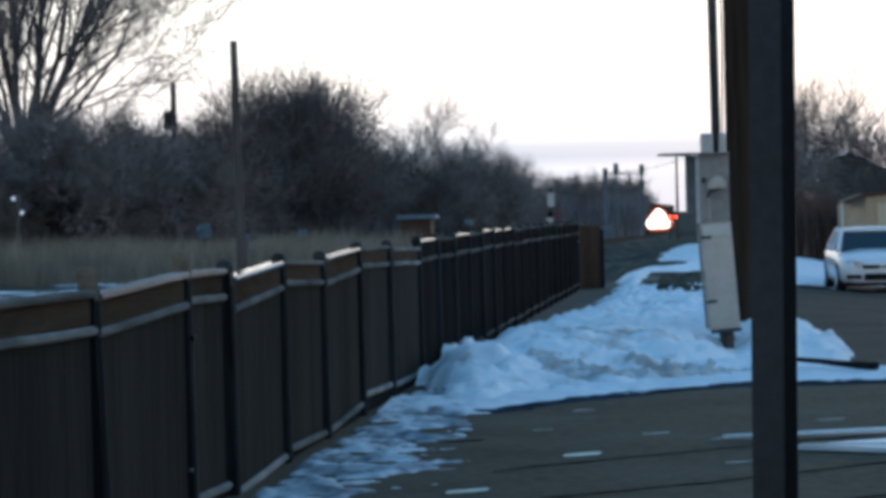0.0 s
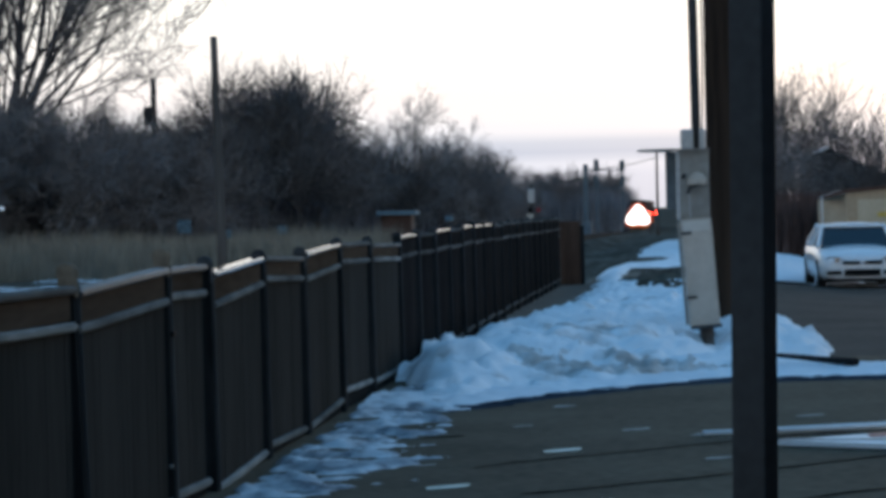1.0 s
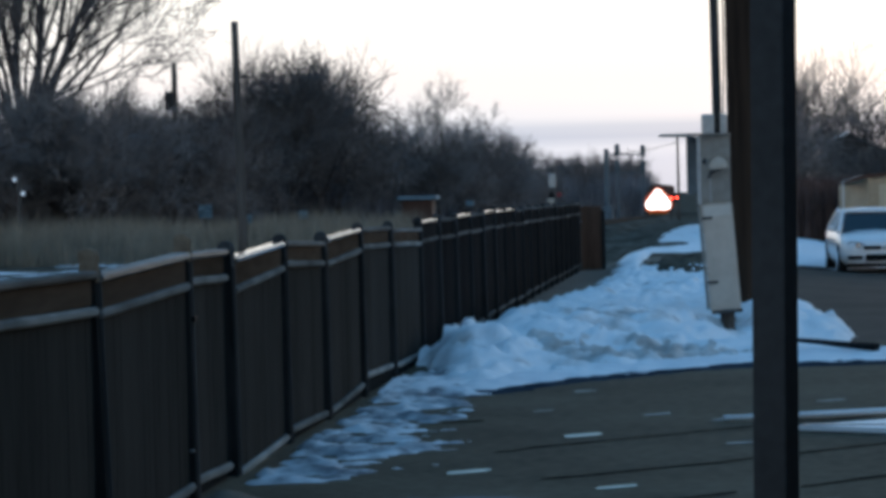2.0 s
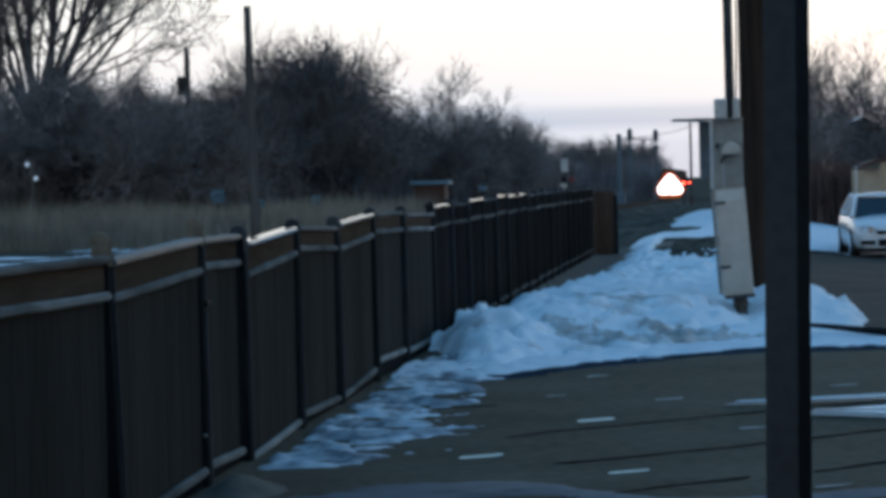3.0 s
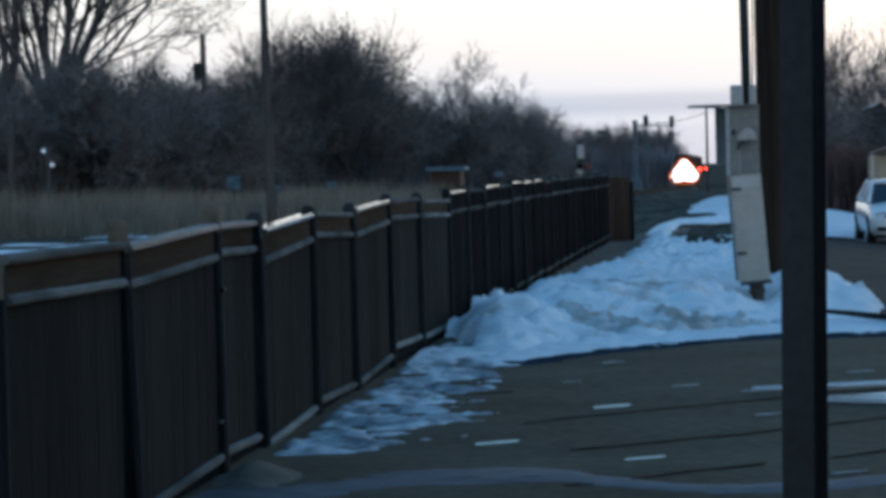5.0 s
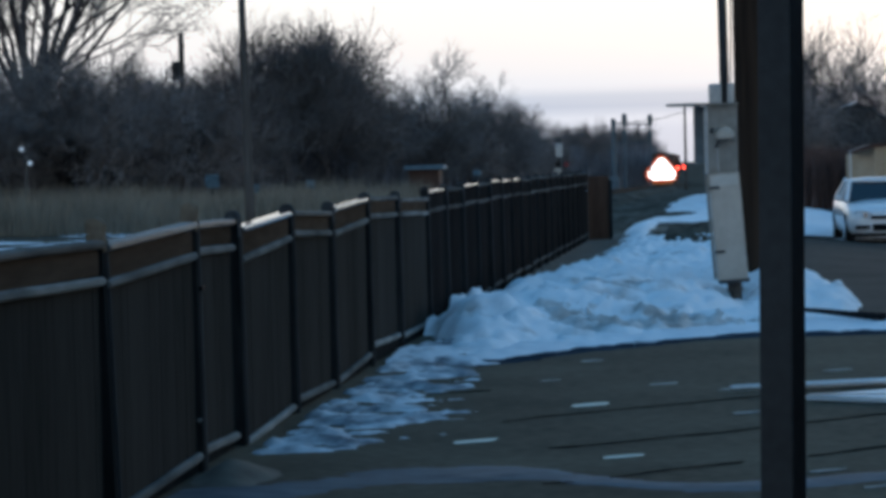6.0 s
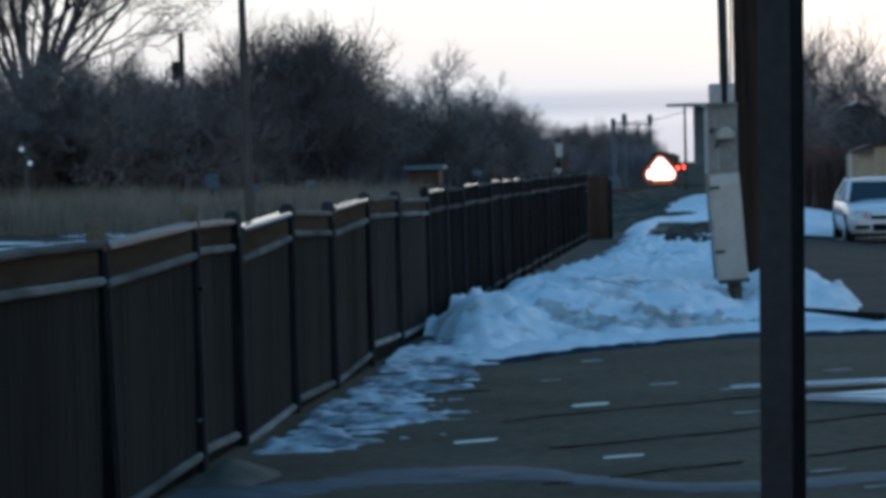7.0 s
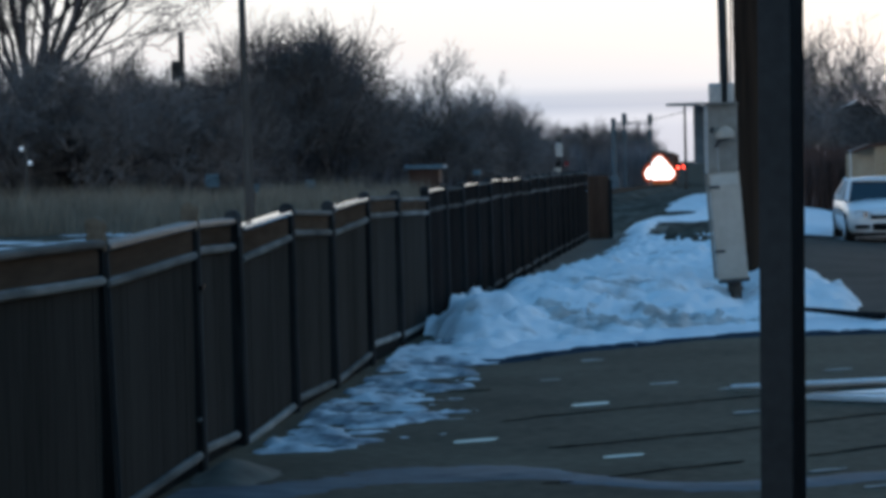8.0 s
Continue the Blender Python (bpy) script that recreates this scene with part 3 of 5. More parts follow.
far_boards = B()
GLOSSY = (3, 5, 8, 10, 12, 13, 14)  # bays given a glossy top rail, which places the sky's glint there
for i, (y0, y1, ta, tb, ma, mb, ba, bb) in enumerate(BAYS):
    x = FENCE_X + random.uniform(-0.015, 0.015)
    ga, gb = lie(x, y0), lie(x, y1)
    part("top_rail", slope_bar(x - 0.05, x + 0.055, y0, y1, ta, tb, 0.042, 0.0), M_TOPRAIL if i in GLOSSY else (M_SATINRAIL if i in (1, 2) else M_DULLRAIL if i < 8 else M_FARRAIL), fence, "glossy top rail that catches the sky" if i in GLOSSY else "dull worn top rail")
    part("middle_rail", slope_bar(x + 0.012, x + 0.050, y0, y1, ma + 0.022, mb + 0.022, 0.048, 0.0015), M_RAIL if i < 8 else M_FARRAIL, fence, "pale worn middle rail")
    part("bottom_rail", slope_bar(x + 0.012, x + 0.052, y0, y1, ba + 0.030, bb + 0.030, 0.052, 0.0015), M_RAIL if i < 8 else M_FARRAIL, fence, "pale worn bottom rail")
    part("kickboard", slope_bar(x - 0.012, x + 0.012, y0, y1, ba - 0.02, bb - 0.02, max(0.06, ba - min(lie(x, y0), lie(x, y1)) + 0.06), 0.0), M_POST, fence, "black board at the ground")
    part("band_board", slope_bar(x - 0.012, x + 0.016, y0, y1, ta - 0.038, tb - 0.038, ta - ma - 0.045, 0.0), M_BAND if i < 8 else M_FARBOARD, fence, "brown upper board" if i < 8 else "darkened upper board of a far bay")
    n = max(6, round((y1 - y0) / 0.15))
    for j in range(n):
        fa, fb = j / n, (j + 1) / n
        ya, yb = y0 + (y1 - y0) * fa + 0.0012, y0 + (y1 - y0) * fb - 0.0012
        bm = far_boards if i > 13 else B()
        za, zb = ma + (mb - ma) * fa, ma + (mb - ma) * fb
        la, lb = ba + (bb - ba) * fa, ba + (bb - ba) * fb
        d = random.uniform(-0.002, 0.002)
        q = [bm.verts.new(p) for p in ((x + 0.010 + d, ya, la), (x + 0.010 + d, yb, lb), (x + 0.010 + d, yb, zb), (x + 0.010 + d, ya, za),
                                       (x - 0.012, ya, la), (x - 0.012, yb, lb), (x - 0.012, yb, zb), (x - 0.012, ya, za))]
        for f in ((0, 1, 2, 3), (7, 6, 5, 4), (0, 4, 5, 1), (3, 2, 6, 7), (1, 5, 6, 2), (0, 3, 7, 4)):
            bm.faces.new([q[v] for v in f])
        if i <= 13:
            part("board", bm, M_BOARD if i < 8 else M_FARBOARD, fence)
tagged(part("boarding", far_boards, M_FARBOARD, fence), "dark boards of the far bays", kind="stuff")


def post_head(y, top, lean=0.0):
    """The round head of a post: a thick disc on a short neck."""
    bm = B()
    prof = [(0.044, top - 0.17)] + [(0.049 * math.cos(a), top - 0.049 + 0.049 * math.sin(a)) for a in [math.radians(-28 + 236 * k / 18) for k in range(19)]] + [(-0.044, top - 0.17)]
    rings = []
    for w, f in ((-0.045, 0.93), (-0.038, 1.0), (0.038, 1.0), (0.045, 0.93)):
        rings.append([(FENCE_X + 0.002 + px * f + lean * (pz - top), y + w, top - 0.06 + (pz - top + 0.06) * f) for px, pz in prof])
    return loft(bm, rings)


def post_shaft(y, top, lean=0.0):
    """The dark shaft of a post between two bays."""
    bm = B()
    x = FENCE_X + 0.044
    loft(bm, [[(x - 0.080 + lean * (z - top), y - 0.048, z), (x - 0.004 + lean * (z - top), y - 0.048, z), (x - 0.004 + lean * (z - top), y + 0.048, z), (x - 0.080 + lean * (z - top), y + 0.048, z)] for z in (lie(x, y) - 0.06, top * 0.5, top)])
    return bm


POSTS = [(11.6, 1.50, 0)] + [((a[1] + b[0]) / 2, max(a[3], b[2]) + 0.125, -0.03 if i == 0 else -0.012) for i, (a, b) in enumerate(zip(BAYS, BAYS[1:]))]
for i, (y, top, lean) in enumerate(POSTS):
    extra = -0.012 if i in (1, 2) else -0.075
    post = part("post", post_shaft(y, top - (0.135 if i < 8 else 0.115), lean), M_POST, fence, "timber post with its shade put into a dark tone")
    part("post_head", post_head(y, top + extra, lean), M_CAP if i < 3 else M_HEADEDGE, post, "rounded brown post head" if i < 3 else "rounded grey post head")
    if i < 14:
        # added strip: stands in for the sky-lit side face of the post
        bm = B()
        x = FENCE_X + 0.03
        loft(bm, [[(x + lean * (z - top), y + 0.049, z), (x + 0.015 + lean * (z - top), y + 0.049, z), (x + 0.015 + lean * (z - top), y + 0.085, z), (x + lean * (z - top), y + 0.085, z)] for z in (0.0, top * 0.5, top - 0.125)])
        part("lit_edge", bm, M_HEADEDGE, fence, "added strip for the lit side of the post")

# a gate latch and a bolt on the second post
bm = B()
box(bm, (FENCE_X + 0.03, 16.72, 1.055), (FENCE_X + 0.065, 16.86, 1.085), 0.004)
part("latch", bm, M_BLACK, fence, "small black gate latch")
bm = B()
box(bm, (FENCE_X + 0.035, 16.62, 0.295), (FENCE_X + 0.055, 16.68, 0.315), 0.004)
part("bolt", bm, M_RAIL, fence, "pale bolt head")

# the return of the fence at its far end
end_panel = thing("fence_end", "short brown board return closing the fence", "fence")
for k in range(5):
    bm = B()
    x = FENCE_X + 0.03 + k * 0.105
    box(bm, (x, 73.42, -0.19), (x + 0.1045, 73.45, 1.43 + 0.01 * (k % 2)), 0.002)
    part("board", bm, M_ENDBOARD, end_panel)
bm = B()
box(bm, (FENCE_X + 0.56, 73.36, -0.28), (FENCE_X + 0.645, 73.46, 1.32), 0.01)
part("post", bm, M_POST, end_panel, "black end post")
bm = B()
box(bm, (FENCE_X + 0.02, 73.455, 1.2), (FENCE_X + 0.56, 73.49, 1.29), 0.005)
part("rail", bm, M_RAIL, end_panel)

# ================= unseen walls beside the eye =====================
# added out of view to keep light off the steel post and the fence
bm = B()
box(bm, (2.7, -11, -0.1), (2.95, 13.0, 4.2), 0.01)
setting("wall_east", bm, M_SIDEWALL, "unseen dark wall that shades post and fence", "wall")
bm = B()
box(bm, (2.95, 12.75, -0.1), (9.0, 13.0, 4.2), 0.01)
setting("wall_north", bm, M_SIDEWALL, "unseen dark end wall of the shading block", "wall")

# ================= steel post in front =================
steel_post = thing("steel_post", "dark square painted steel post of a canopy", "post", pose(0.186, 8, 0, 0, 0.8, -24))
bm = B()
box(bm, (-0.049, -0.049, 0.012), (0.049, 0.049, 3.1), 0.006)
part("shaft", bm, M_STEEL, steel_post)
bm = B()
box(bm, (-0.11, -0.11, 0), (0.11, 0.11, 0.012), 0.003)
part("base_plate", bm, M_STEEL, steel_post)
for sx in (-1, 1):
    for sy in (-1, 1):
        bm = B()
        rod(bm, (sx * 0.08, sy * 0.08, 0.012), (sx * 0.08, sy * 0.08, 0.035), 0.012, n=6)
        part("bolt", bm, M_GALV, steel_post)

# ================= pole with the service boxes =================
service_pole = thing("utility_pole", "thick dark creosoted timber pole rising from the snow", "utility pole", pose(0.58, 35.6, 0, 0, -0.35, 0))
bm = B()
rings = []
for z in (-0.3, 0.5, 1.5, 3, 5, 8, 11):
    r = 0.215 - 0.007 * z
    rings.append([(math.cos(a) * r * (1 + 0.02 * math.sin(3 * a + z)), math.sin(a) * r, z) for a in [2 * math.pi * k / 20 for k in range(20)]])
loft(bm, rings)
part("shaft", bm, M_WOODPOLE, service_pole, smooth=True)

service = thing("electrical_service", "grey meter box and hanging switch box with conduit on the pole", "electrical box", pose(0.01, 34.3, 0))
bm = B()
box(bm, (0.0, 0.05, 1.58), (0.375, 0.42, 2.415), 0.012)
upper = part("meter_box", bm, M_BOX, service, "grey meter socket box")
bm = B()
loft(bm, [[(0.10, y, 1.905), (0.135, y, 1.895), (0.16, y, 1.95), (0.35, y, 2.02), (0.35, y, 2.045), (0.14, y, 2.00)] for y in (-0.02, 0.05)])
part("meter_bracket", bm, M_PIPE, upper, "dark slanting bracket")
bm = B()
rod(bm, (0.055, 0.02, 2.115), (0.095, 0.02, 2.10), 0.03, 0.035, n=10)
part("knob", bm, M_PIPE, upper, "small dark knob")
bm = B()
rod(bm, (0.135, 0.045, 1.90), (0.145, 0.045, 1.61), 0.008, n=6)
part("seal_wire", bm, M_GALV, upper, "thin pale wire")
bm = B()
bmesh.ops.create_uvsphere(bm, u_segments=20, v_segments=12, radius=0.115)
for v in bm.verts:
    v.co = Vector((0.235 + v.co.x * (1.05 - 1.5 * max(v.co.z, 0)), 0.03 + v.co.y * 0.9, 2.035 + max(v.co.z, -0.03) * 1.05))
part("meter_shade", bm, M_BOXPALE, upper, "pale domed shade over the meter", smooth=True)
bm = B()
box(bm, (-0.015, 0.03, 1.59), (0.03, 0.045, 2.40), 0.003)
part("door_flange", bm, M_GALV, upper)
bm = B()
loft(bm, [[(-0.47, y, 2.405), (-0.44, y, 2.43), (-0.1, y, 2.435), (0.02, y, 2.432), (0.39, y, 2.425), (0.39, y, 2.415), (0.02, y, 2.413), (-0.12, y, 2.395), (-0.3, y, 2.40)] for y in (-0.05, 0.1, 0.35)])
part("hood", bm, M_BOX, service, "thin grey sheet hood jutting to one side")
bm = B()
box(bm, (-0.14, 0.30, 1.72), (-0.01, 0.34, 2.40), 0.004)
part("back_plate", bm, M_SIGNAL, service, "grey mounting plate")
LEANING = Matrix.Translation((0.19, 0, 1.6)) @ pose(0, 0, 0, 0, -4.0, 0) @ Matrix.Translation((-0.19, 0, -1.6))
bm = B()
box(bm, (0.02, -0.02, 0.34), (0.385, 0.26, 1.60), 0.015, LEANING)
lower = part("switch_box", bm, M_BOXPALE, service, "pale beige switch box hanging askew")
bm = B()
box(bm, (0.04, -0.034, 0.40), (0.365, -0.02, 1.50), 0.006, LEANING)
part("cover", bm, M_BOXPALE, lower)
bm = B()
box(bm, (0.045, -0.042, 1.455), (0.36, -0.036, 1.575), 0.002, LEANING)
part("top_plate", bm, M_PLATE, lower, "blank slightly paler plate")
bm = B()
box(bm, (-0.02, 0.03, 0.36), (0.016, 0.22, 1.58), 0.004, LEANING)
part("side_flange", bm, M_BOX, lower)
for z in (0.66, 1.42):
    bm = B()
    box(bm, (0.02, -0.05, z), (0.14, -0.034, z + 0.035), 0.004, LEANING)
    part("latch", bm, M_PIPE, lower, "dark latch")
bm = B()
box(bm, (0.035, -0.03, 0.30), (0.40, 0.27, 0.335), 0.006, LEANING)
part("bottom_lip", bm, M_PIPE, lower, "dark lower lip")
bm = B()
rod(bm, (0.30, 0.12, 0.36), (0.315, 0.12, 0.235), 0.095, 0.085, n=14)
rod(bm, (0.315, 0.12, 0.235), (0.32, 0.12, 0.20), 0.098, 0.098, n=14)
rod(bm, (0.32, 0.12, 0.20), (0.335, 0.12, 0.06), 0.075, 0.07, n=14)
rod(bm, (0.335, 0.12, 0.06), (0.345, 0.12, -0.10), 0.082, 0.075, n=14)
part("lower_conduit", bm, M_RUST, service, "rusty stepped conduit going into the snow")
bm = B()
rod(bm, (0.235, 0.16, 2.41), (0.20, 0.20, 6.5), 0.055, 0.055, n=14)
part("riser_conduit", bm, M_PIPE, service, "dark riser pipe along the pole", smooth=True)
bm = B()
for x0, x1, top in ((0.045, 0.20, 2.66), (0.265, 0.345, 2.66)):
    box(bm, (x0, 0.10, 2.42), (x1, 0.36, top), 0.02)
box(bm, (0.12, 0.20, 2.42), (0.30, 0.40, 2.52), 0.01)
part("hub", bm, M_GALV, service, "pale cast hub on top of the box")
bm = B()
for k in range(14):
    f0, f1 = k / 14, (k + 1) / 14
    a = (0.305 + 0.02 * math.sin(f0 * 5), 0.22, 2.62 + 3.5 * f0)
    b = (0.305 + 0.02 * math.sin(f1 * 5), 0.22, 2.62 + 3.5 * f1)
    rod(bm, a, b, 0.011, n=6)
part("cable", bm, M_WIRE, service, "thin black cable beside the riser")

# ================= parked car =================
def sedan(m):
    car = thing("parked_car", "white four-door sedan parked on the drive, facing the lot", "car", m)
    # the shell: stations from the nose backwards: y, half width, sill, waist
    def ring(y, w, lo, hi, crown):
        pts = [(-w * 0.86, lo), (-w * 0.97, lo + 0.10), (-w, (lo + hi) / 2), (-w * 0.97, hi - 0.07), (-w * 0.86, hi), (-w * 0.45, hi + crown), (0, hi + crown * 1.25)]
        return [(x, y, z) for x, z in pts] + [(-x, y, z) for x, z in pts[-2::-1]]
    bm = B()
    loft(bm, [ring(0.0, 0.66, 0.26, 0.62, 0.02), ring(0.06, 0.78, 0.20, 0.69, 0.02), ring(0.25, 0.88, 0.19, 0.76, 0.03), ring(0.8, 0.92, 0.19, 0.84, 0.05), ring(1.35, 0.925, 0.19, 0.91, 0.05),
              ring(2.0, 0.925, 0.19, 0.95, 0.02), ring(3.6, 0.925, 0.19, 0.98, 0.02), ring(4.4, 0.90, 0.20, 0.98, 0.03), ring(4.95, 0.82, 0.28, 0.93, 0.02), ring(5.05, 0.72, 0.36, 0.85, 0.01)])
    body = part("body", bm, M_WHITECAR, car, smooth=True)
    # glass house, and the roof over it
    def house(y, wb, zb, wt, zt):
        return [(-wb, y, zb), (-(wb + wt) / 2 - 0.01, y, (zb + zt) / 2), (-wt, y, zt), (wt, y, zt), ((wb + wt) / 2 + 0.01, y, (zb + zt) / 2), (wb, y, zb)]
    bm = B()
    loft(bm, [house(1.20, 0.80, 0.90, 0.78, 0.915), house(1.95, 0.83, 0.95, 0.66, 1.385), house(3.2, 0.83, 0.97, 0.66, 1.40), house(4.2, 0.74, 0.98, 0.68, 1.0)])
    part("glasshouse", bm, M_GLASS, car, "dark tinted glass")
    bm = B()
    def lid(y, w, z, t):
        return [(-w, y, z - t), (-w * 0.93, y, z + 0.012), (-w * 0.4, y, z + 0.05), (w * 0.4, y, z + 0.05), (w * 0.93, y, z + 0.012), (w, y, z - t)]
    loft(bm, [lid(1.86, 0.70, 1.375, 0.03), lid(2.1, 0.71, 1.40, 0.05), lid(3.1, 0.71, 1.405, 0.05), lid(3.35, 0.69, 1.36, 0.03)])
    part("roof", bm, M_WHITECAR, car, smooth=True)
    for s in (-1, 1):
        bm = B()
        rod(bm, (s * 0.86, 1.22, 0.915), (s * 0.695, 1.95, 1.40), 0.05, 0.045, n=8)
        part("windscreen_pillar", bm, M_WHITECAR, car)
        bm = B()
        rod(bm, (s * 0.86, 2.55, 0.93), (s * 0.70, 2.60, 1.40), 0.045, 0.04, n=8)
        part("door_pillar", bm, M_WHITECAR, car)
        bm = B()
        rod(bm, (s * 0.69, 3.2, 1.40), (s * 0.80, 4.25, 0.98), 0.05, 0.07, n=8)
        part("rear_pillar", bm, M_WHITECAR, car)
        # headlight
        bm = B()
        loft(bm, [[(s * (0.59 + 0.21 * math.cos(a)), 0.04 + d + 0.11 * max(0, math.cos(a) + 0.3), 0.635 + 0.085 * math.sin(a) + 0.03 * math.cos(a)) for a in [2 * math.pi * k / 16 for k in range(16)]] for d in (-0.055, 0.08)])
        part("headlight", bm, M_LAMP, car, "clear glass headlight")
        bm = B()
        rod(bm, (s * 0.56, -0.03, 0.635), (s * 0.56, 0.06, 0.635), 0.06, 0.06, n=12)
        part("headlight_bulb", bm, M_CHROME, car)
        # grille halves and lamp slots
        bm = B()
        box(bm, (s * 0.06, -0.035, 0.535), (s * 0.43, 0.05, 0.615), 0.015)
        part("grille", bm, M_BLACK, car, "black slot grille")
        bm = B()
        box(bm, (s * 0.46, -0.015, 0.31), (s * 0.78, 0.14, 0.405), 0.02)
        part("fog_lamp", bm, M_BLACK, car)
        bm = B()
        box(bm, (s * 0.92, 1.55, 0.93), (s * 1.07, 1.66, 1.06), 0.03)
        part("mirror", bm, M_WHITECAR, car)
        for yy in (0.98, 3.92):
            bm = B()
            rings = []
            for x, r in ((0.72, 0.24), (0.73, 0.31), (0.76, 0.335), (0.90, 0.335), (0.93, 0.31), (0.935, 0.22)):
                rings.append([(s * x, yy + r * math.cos(a), 0.335 + r * math.sin(a)) for a in [2 * math.pi * k / 24 for k in range(24)]])
            loft(bm, rings)
            wheel = part("wheel", bm, M_TYRE, car, "black tyre on a bright rim")
            bm = B()
            rod(bm, (s * 0.90, yy, 0.335), (s * 0.94, yy, 0.335), 0.215, 0.19, n=20)
            part("rim", bm, M_CHROME, wheel)
    bm = B()
    box(bm, (-0.40, -0.04, 0.275), (0.40, 0.06, 0.43), 0.03)
    part("air_intake", bm, M_BLACK, car, "black lower air intake")
    bm = B()
    box(bm, (-0.80, 0.03, 0.15), (0.80, 0.25, 0.235), 0.02)
    part("chin_spoiler", bm, M_BLACK, car)
    bm = B()
    box(bm, (-0.045, -0.04, 0.55), (0.045, 0.02, 0.60), 0.012)
    part("badge", bm, M_CHROME, car, "small bright badge")
    return car


sedan(pose(4.06, 64.6, lie(4.05, 66) + 0.002, 0, 0, 2.4))

# ================= barrier arm on the ground =================
arm = thing("barrier_arm", "white barrier arm with a red band lying on the asphalt", "barrier arm", pose(0, 0, 0.01))
bm = B()
rod(bm, (0.16, 21.95, 0.022), (2.4, 22.5, 0.04), 0.020, 0.032, n=14)
part("tube", bm, M_WHITE, arm, "white round tube", smooth=True)
PLATE = [(0.69, 21.02), (2.1, 21.98), (2.0, 20.15)]
bm = B()
loft(bm, [[(x, y, z) for x, y in PLATE] for z in (0.0, 0.035)])
part("gate_plate", bm, M_WHITE, arm, "white three-cornered plate lying flat")
bm = B()
loft(bm, [[(1.36, 21.17, z), (1.36, 21.44, z), (1.70, 21.66, z), (1.70, 21.17, z)] for z in (0.036, 0.042)])
part("red_band", bm, M_RED, arm, "red reflective band")
bm = B()
loft(bm, [[(0.72, 21.00, z), (0.74, 21.04, z), (1.9, 20.92, z), (1.9, 20.80, z)] for z in (0.036, 0.045)])
part("rib", bm, M_GALV, arm)

# ================= locomotive and wagons =================
def locomotive(m):
    loco = thing("locomotive", "orange and black freight locomotive with blazing headlights", "locomotive", m)
    bm = B()
    box(bm, (-1.5, 0.9, 1.05), (1.5, 21, 1.35), 0.04)
    part("frame", bm, M_LOCODARK, loco)
    bm = B()
    box(bm, (-1.0, 0.7, 1.35), (1.0, 2.2, 2.95), 0.18)
    part("nose", bm, M_LOCO, loco, "orange short nose")
    bm = B()
    loft(bm, [[(-w, y, 1.35), (-w, y, 3.6), (-w * 0.72, y, 4.25), (0, y, 4.4), (w * 0.72, y, 4.25), (w, y, 3.6), (w, y, 1.35)] for y, w in ((2.1, 1.50), (2.2, 1.55), (4.6, 1.55))])
    cab = part("cab", bm, M_LOCODARK, loco, "dark cab")
    for s in (-1, 1):
        bm = B()
        box(bm, (s * 0.12, 2.04, 3.15), (s * 0.95, 2.12, 3.75), 0.02)
        part("windscreen", bm, M_GLASS, cab)
    bm = B()
    box(bm, (-0.95, 4.6, 1.35), (0.95, 20.5, 4.1), 0.15)
    part("hood", bm, M_LOCO, loco, "orange engine hood")
    bm = B()
    loft(bm, [[(-1.4, 0.75, 0.15), (1.4, 0.75, 0.15), (1.45, 0.9, 1.05), (-1.45, 0.9, 1.05)], [(-1.2, 0.2, 0.12), (1.2, 0.2, 0.12), (1.3, 0.6, 1.05), (-1.3, 0.6, 1.05)]])
    part("snowplough", bm, M_LOCO, loco, "plough below the front step in a lamplit orange")
    bm = B()
    box(bm, (-0.18, -0.2, 0.75), (0.18, 0.7, 1.05), 0.05)
    part("coupler", bm, M_LOCODARK, loco)
    # one glowing panel for headlight and ditch lights, sized to their glare
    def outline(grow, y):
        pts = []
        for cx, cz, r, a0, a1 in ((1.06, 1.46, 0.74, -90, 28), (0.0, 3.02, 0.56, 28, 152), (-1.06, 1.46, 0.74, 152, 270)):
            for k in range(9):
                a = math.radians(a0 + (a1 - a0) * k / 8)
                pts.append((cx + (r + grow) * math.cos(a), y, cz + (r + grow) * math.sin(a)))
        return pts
    bm = B()
    loft(bm, [outline(0.0, 0.45), outline(-0.10, 0.70)])
    part("glare_backing", bm, M_LOCODARK, loco)
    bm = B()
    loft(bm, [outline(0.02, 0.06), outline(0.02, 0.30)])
    part("headlight", bm, M_GLARE, loco, "glowing triangle shaped like the headlights' merged glare")
    # added red rim: stands in for the orange halo round the lights
    bm = B()
    loft(bm, [outline(0.42, 0.12), outline(0.04, 0.44)], caps=False)
    part("halo_rim", bm, M_HALO, loco, "red flared rim added for the halo")
    for s in (-1, 1):
        bm = B()
        for y in (1.0, 1.9):
            rod(bm, (s * 1.42, y, 1.35), (s * 1.42, y, 2.35), 0.025, n=6)
        rod(bm, (s * 1.42, 1.0, 2.35), (s * 1.42, 1.9, 2.35), 0.025, n=6)
        part("handrail", bm, M_YELLOW, loco)
        for y in (2.6, 4.2, 5.8, 15.2, 16.8, 18.4):
            bm = B()
            rod(bm, (s * 0.68, y, 0.53), (s * 0.82, y, 0.53), 0.53, n=20)
            part("wheel", bm, M_IRON, loco)
        for y in (4.2, 16.8):
            bm = B()
            box(bm, (s * 0.86, y - 2.4, 0.35), (s * 1.05, y + 2.4, 0.95), 0.08)
            part("bogie_frame", bm, M_LOCODARK, loco)
    bm = B()
    box(bm, (-1.3, 7.2, 0.3), (1.3, 13.6, 1.05), 0.15)
    part("fuel_tank", bm, M_LOCODARK, loco)
    return loco


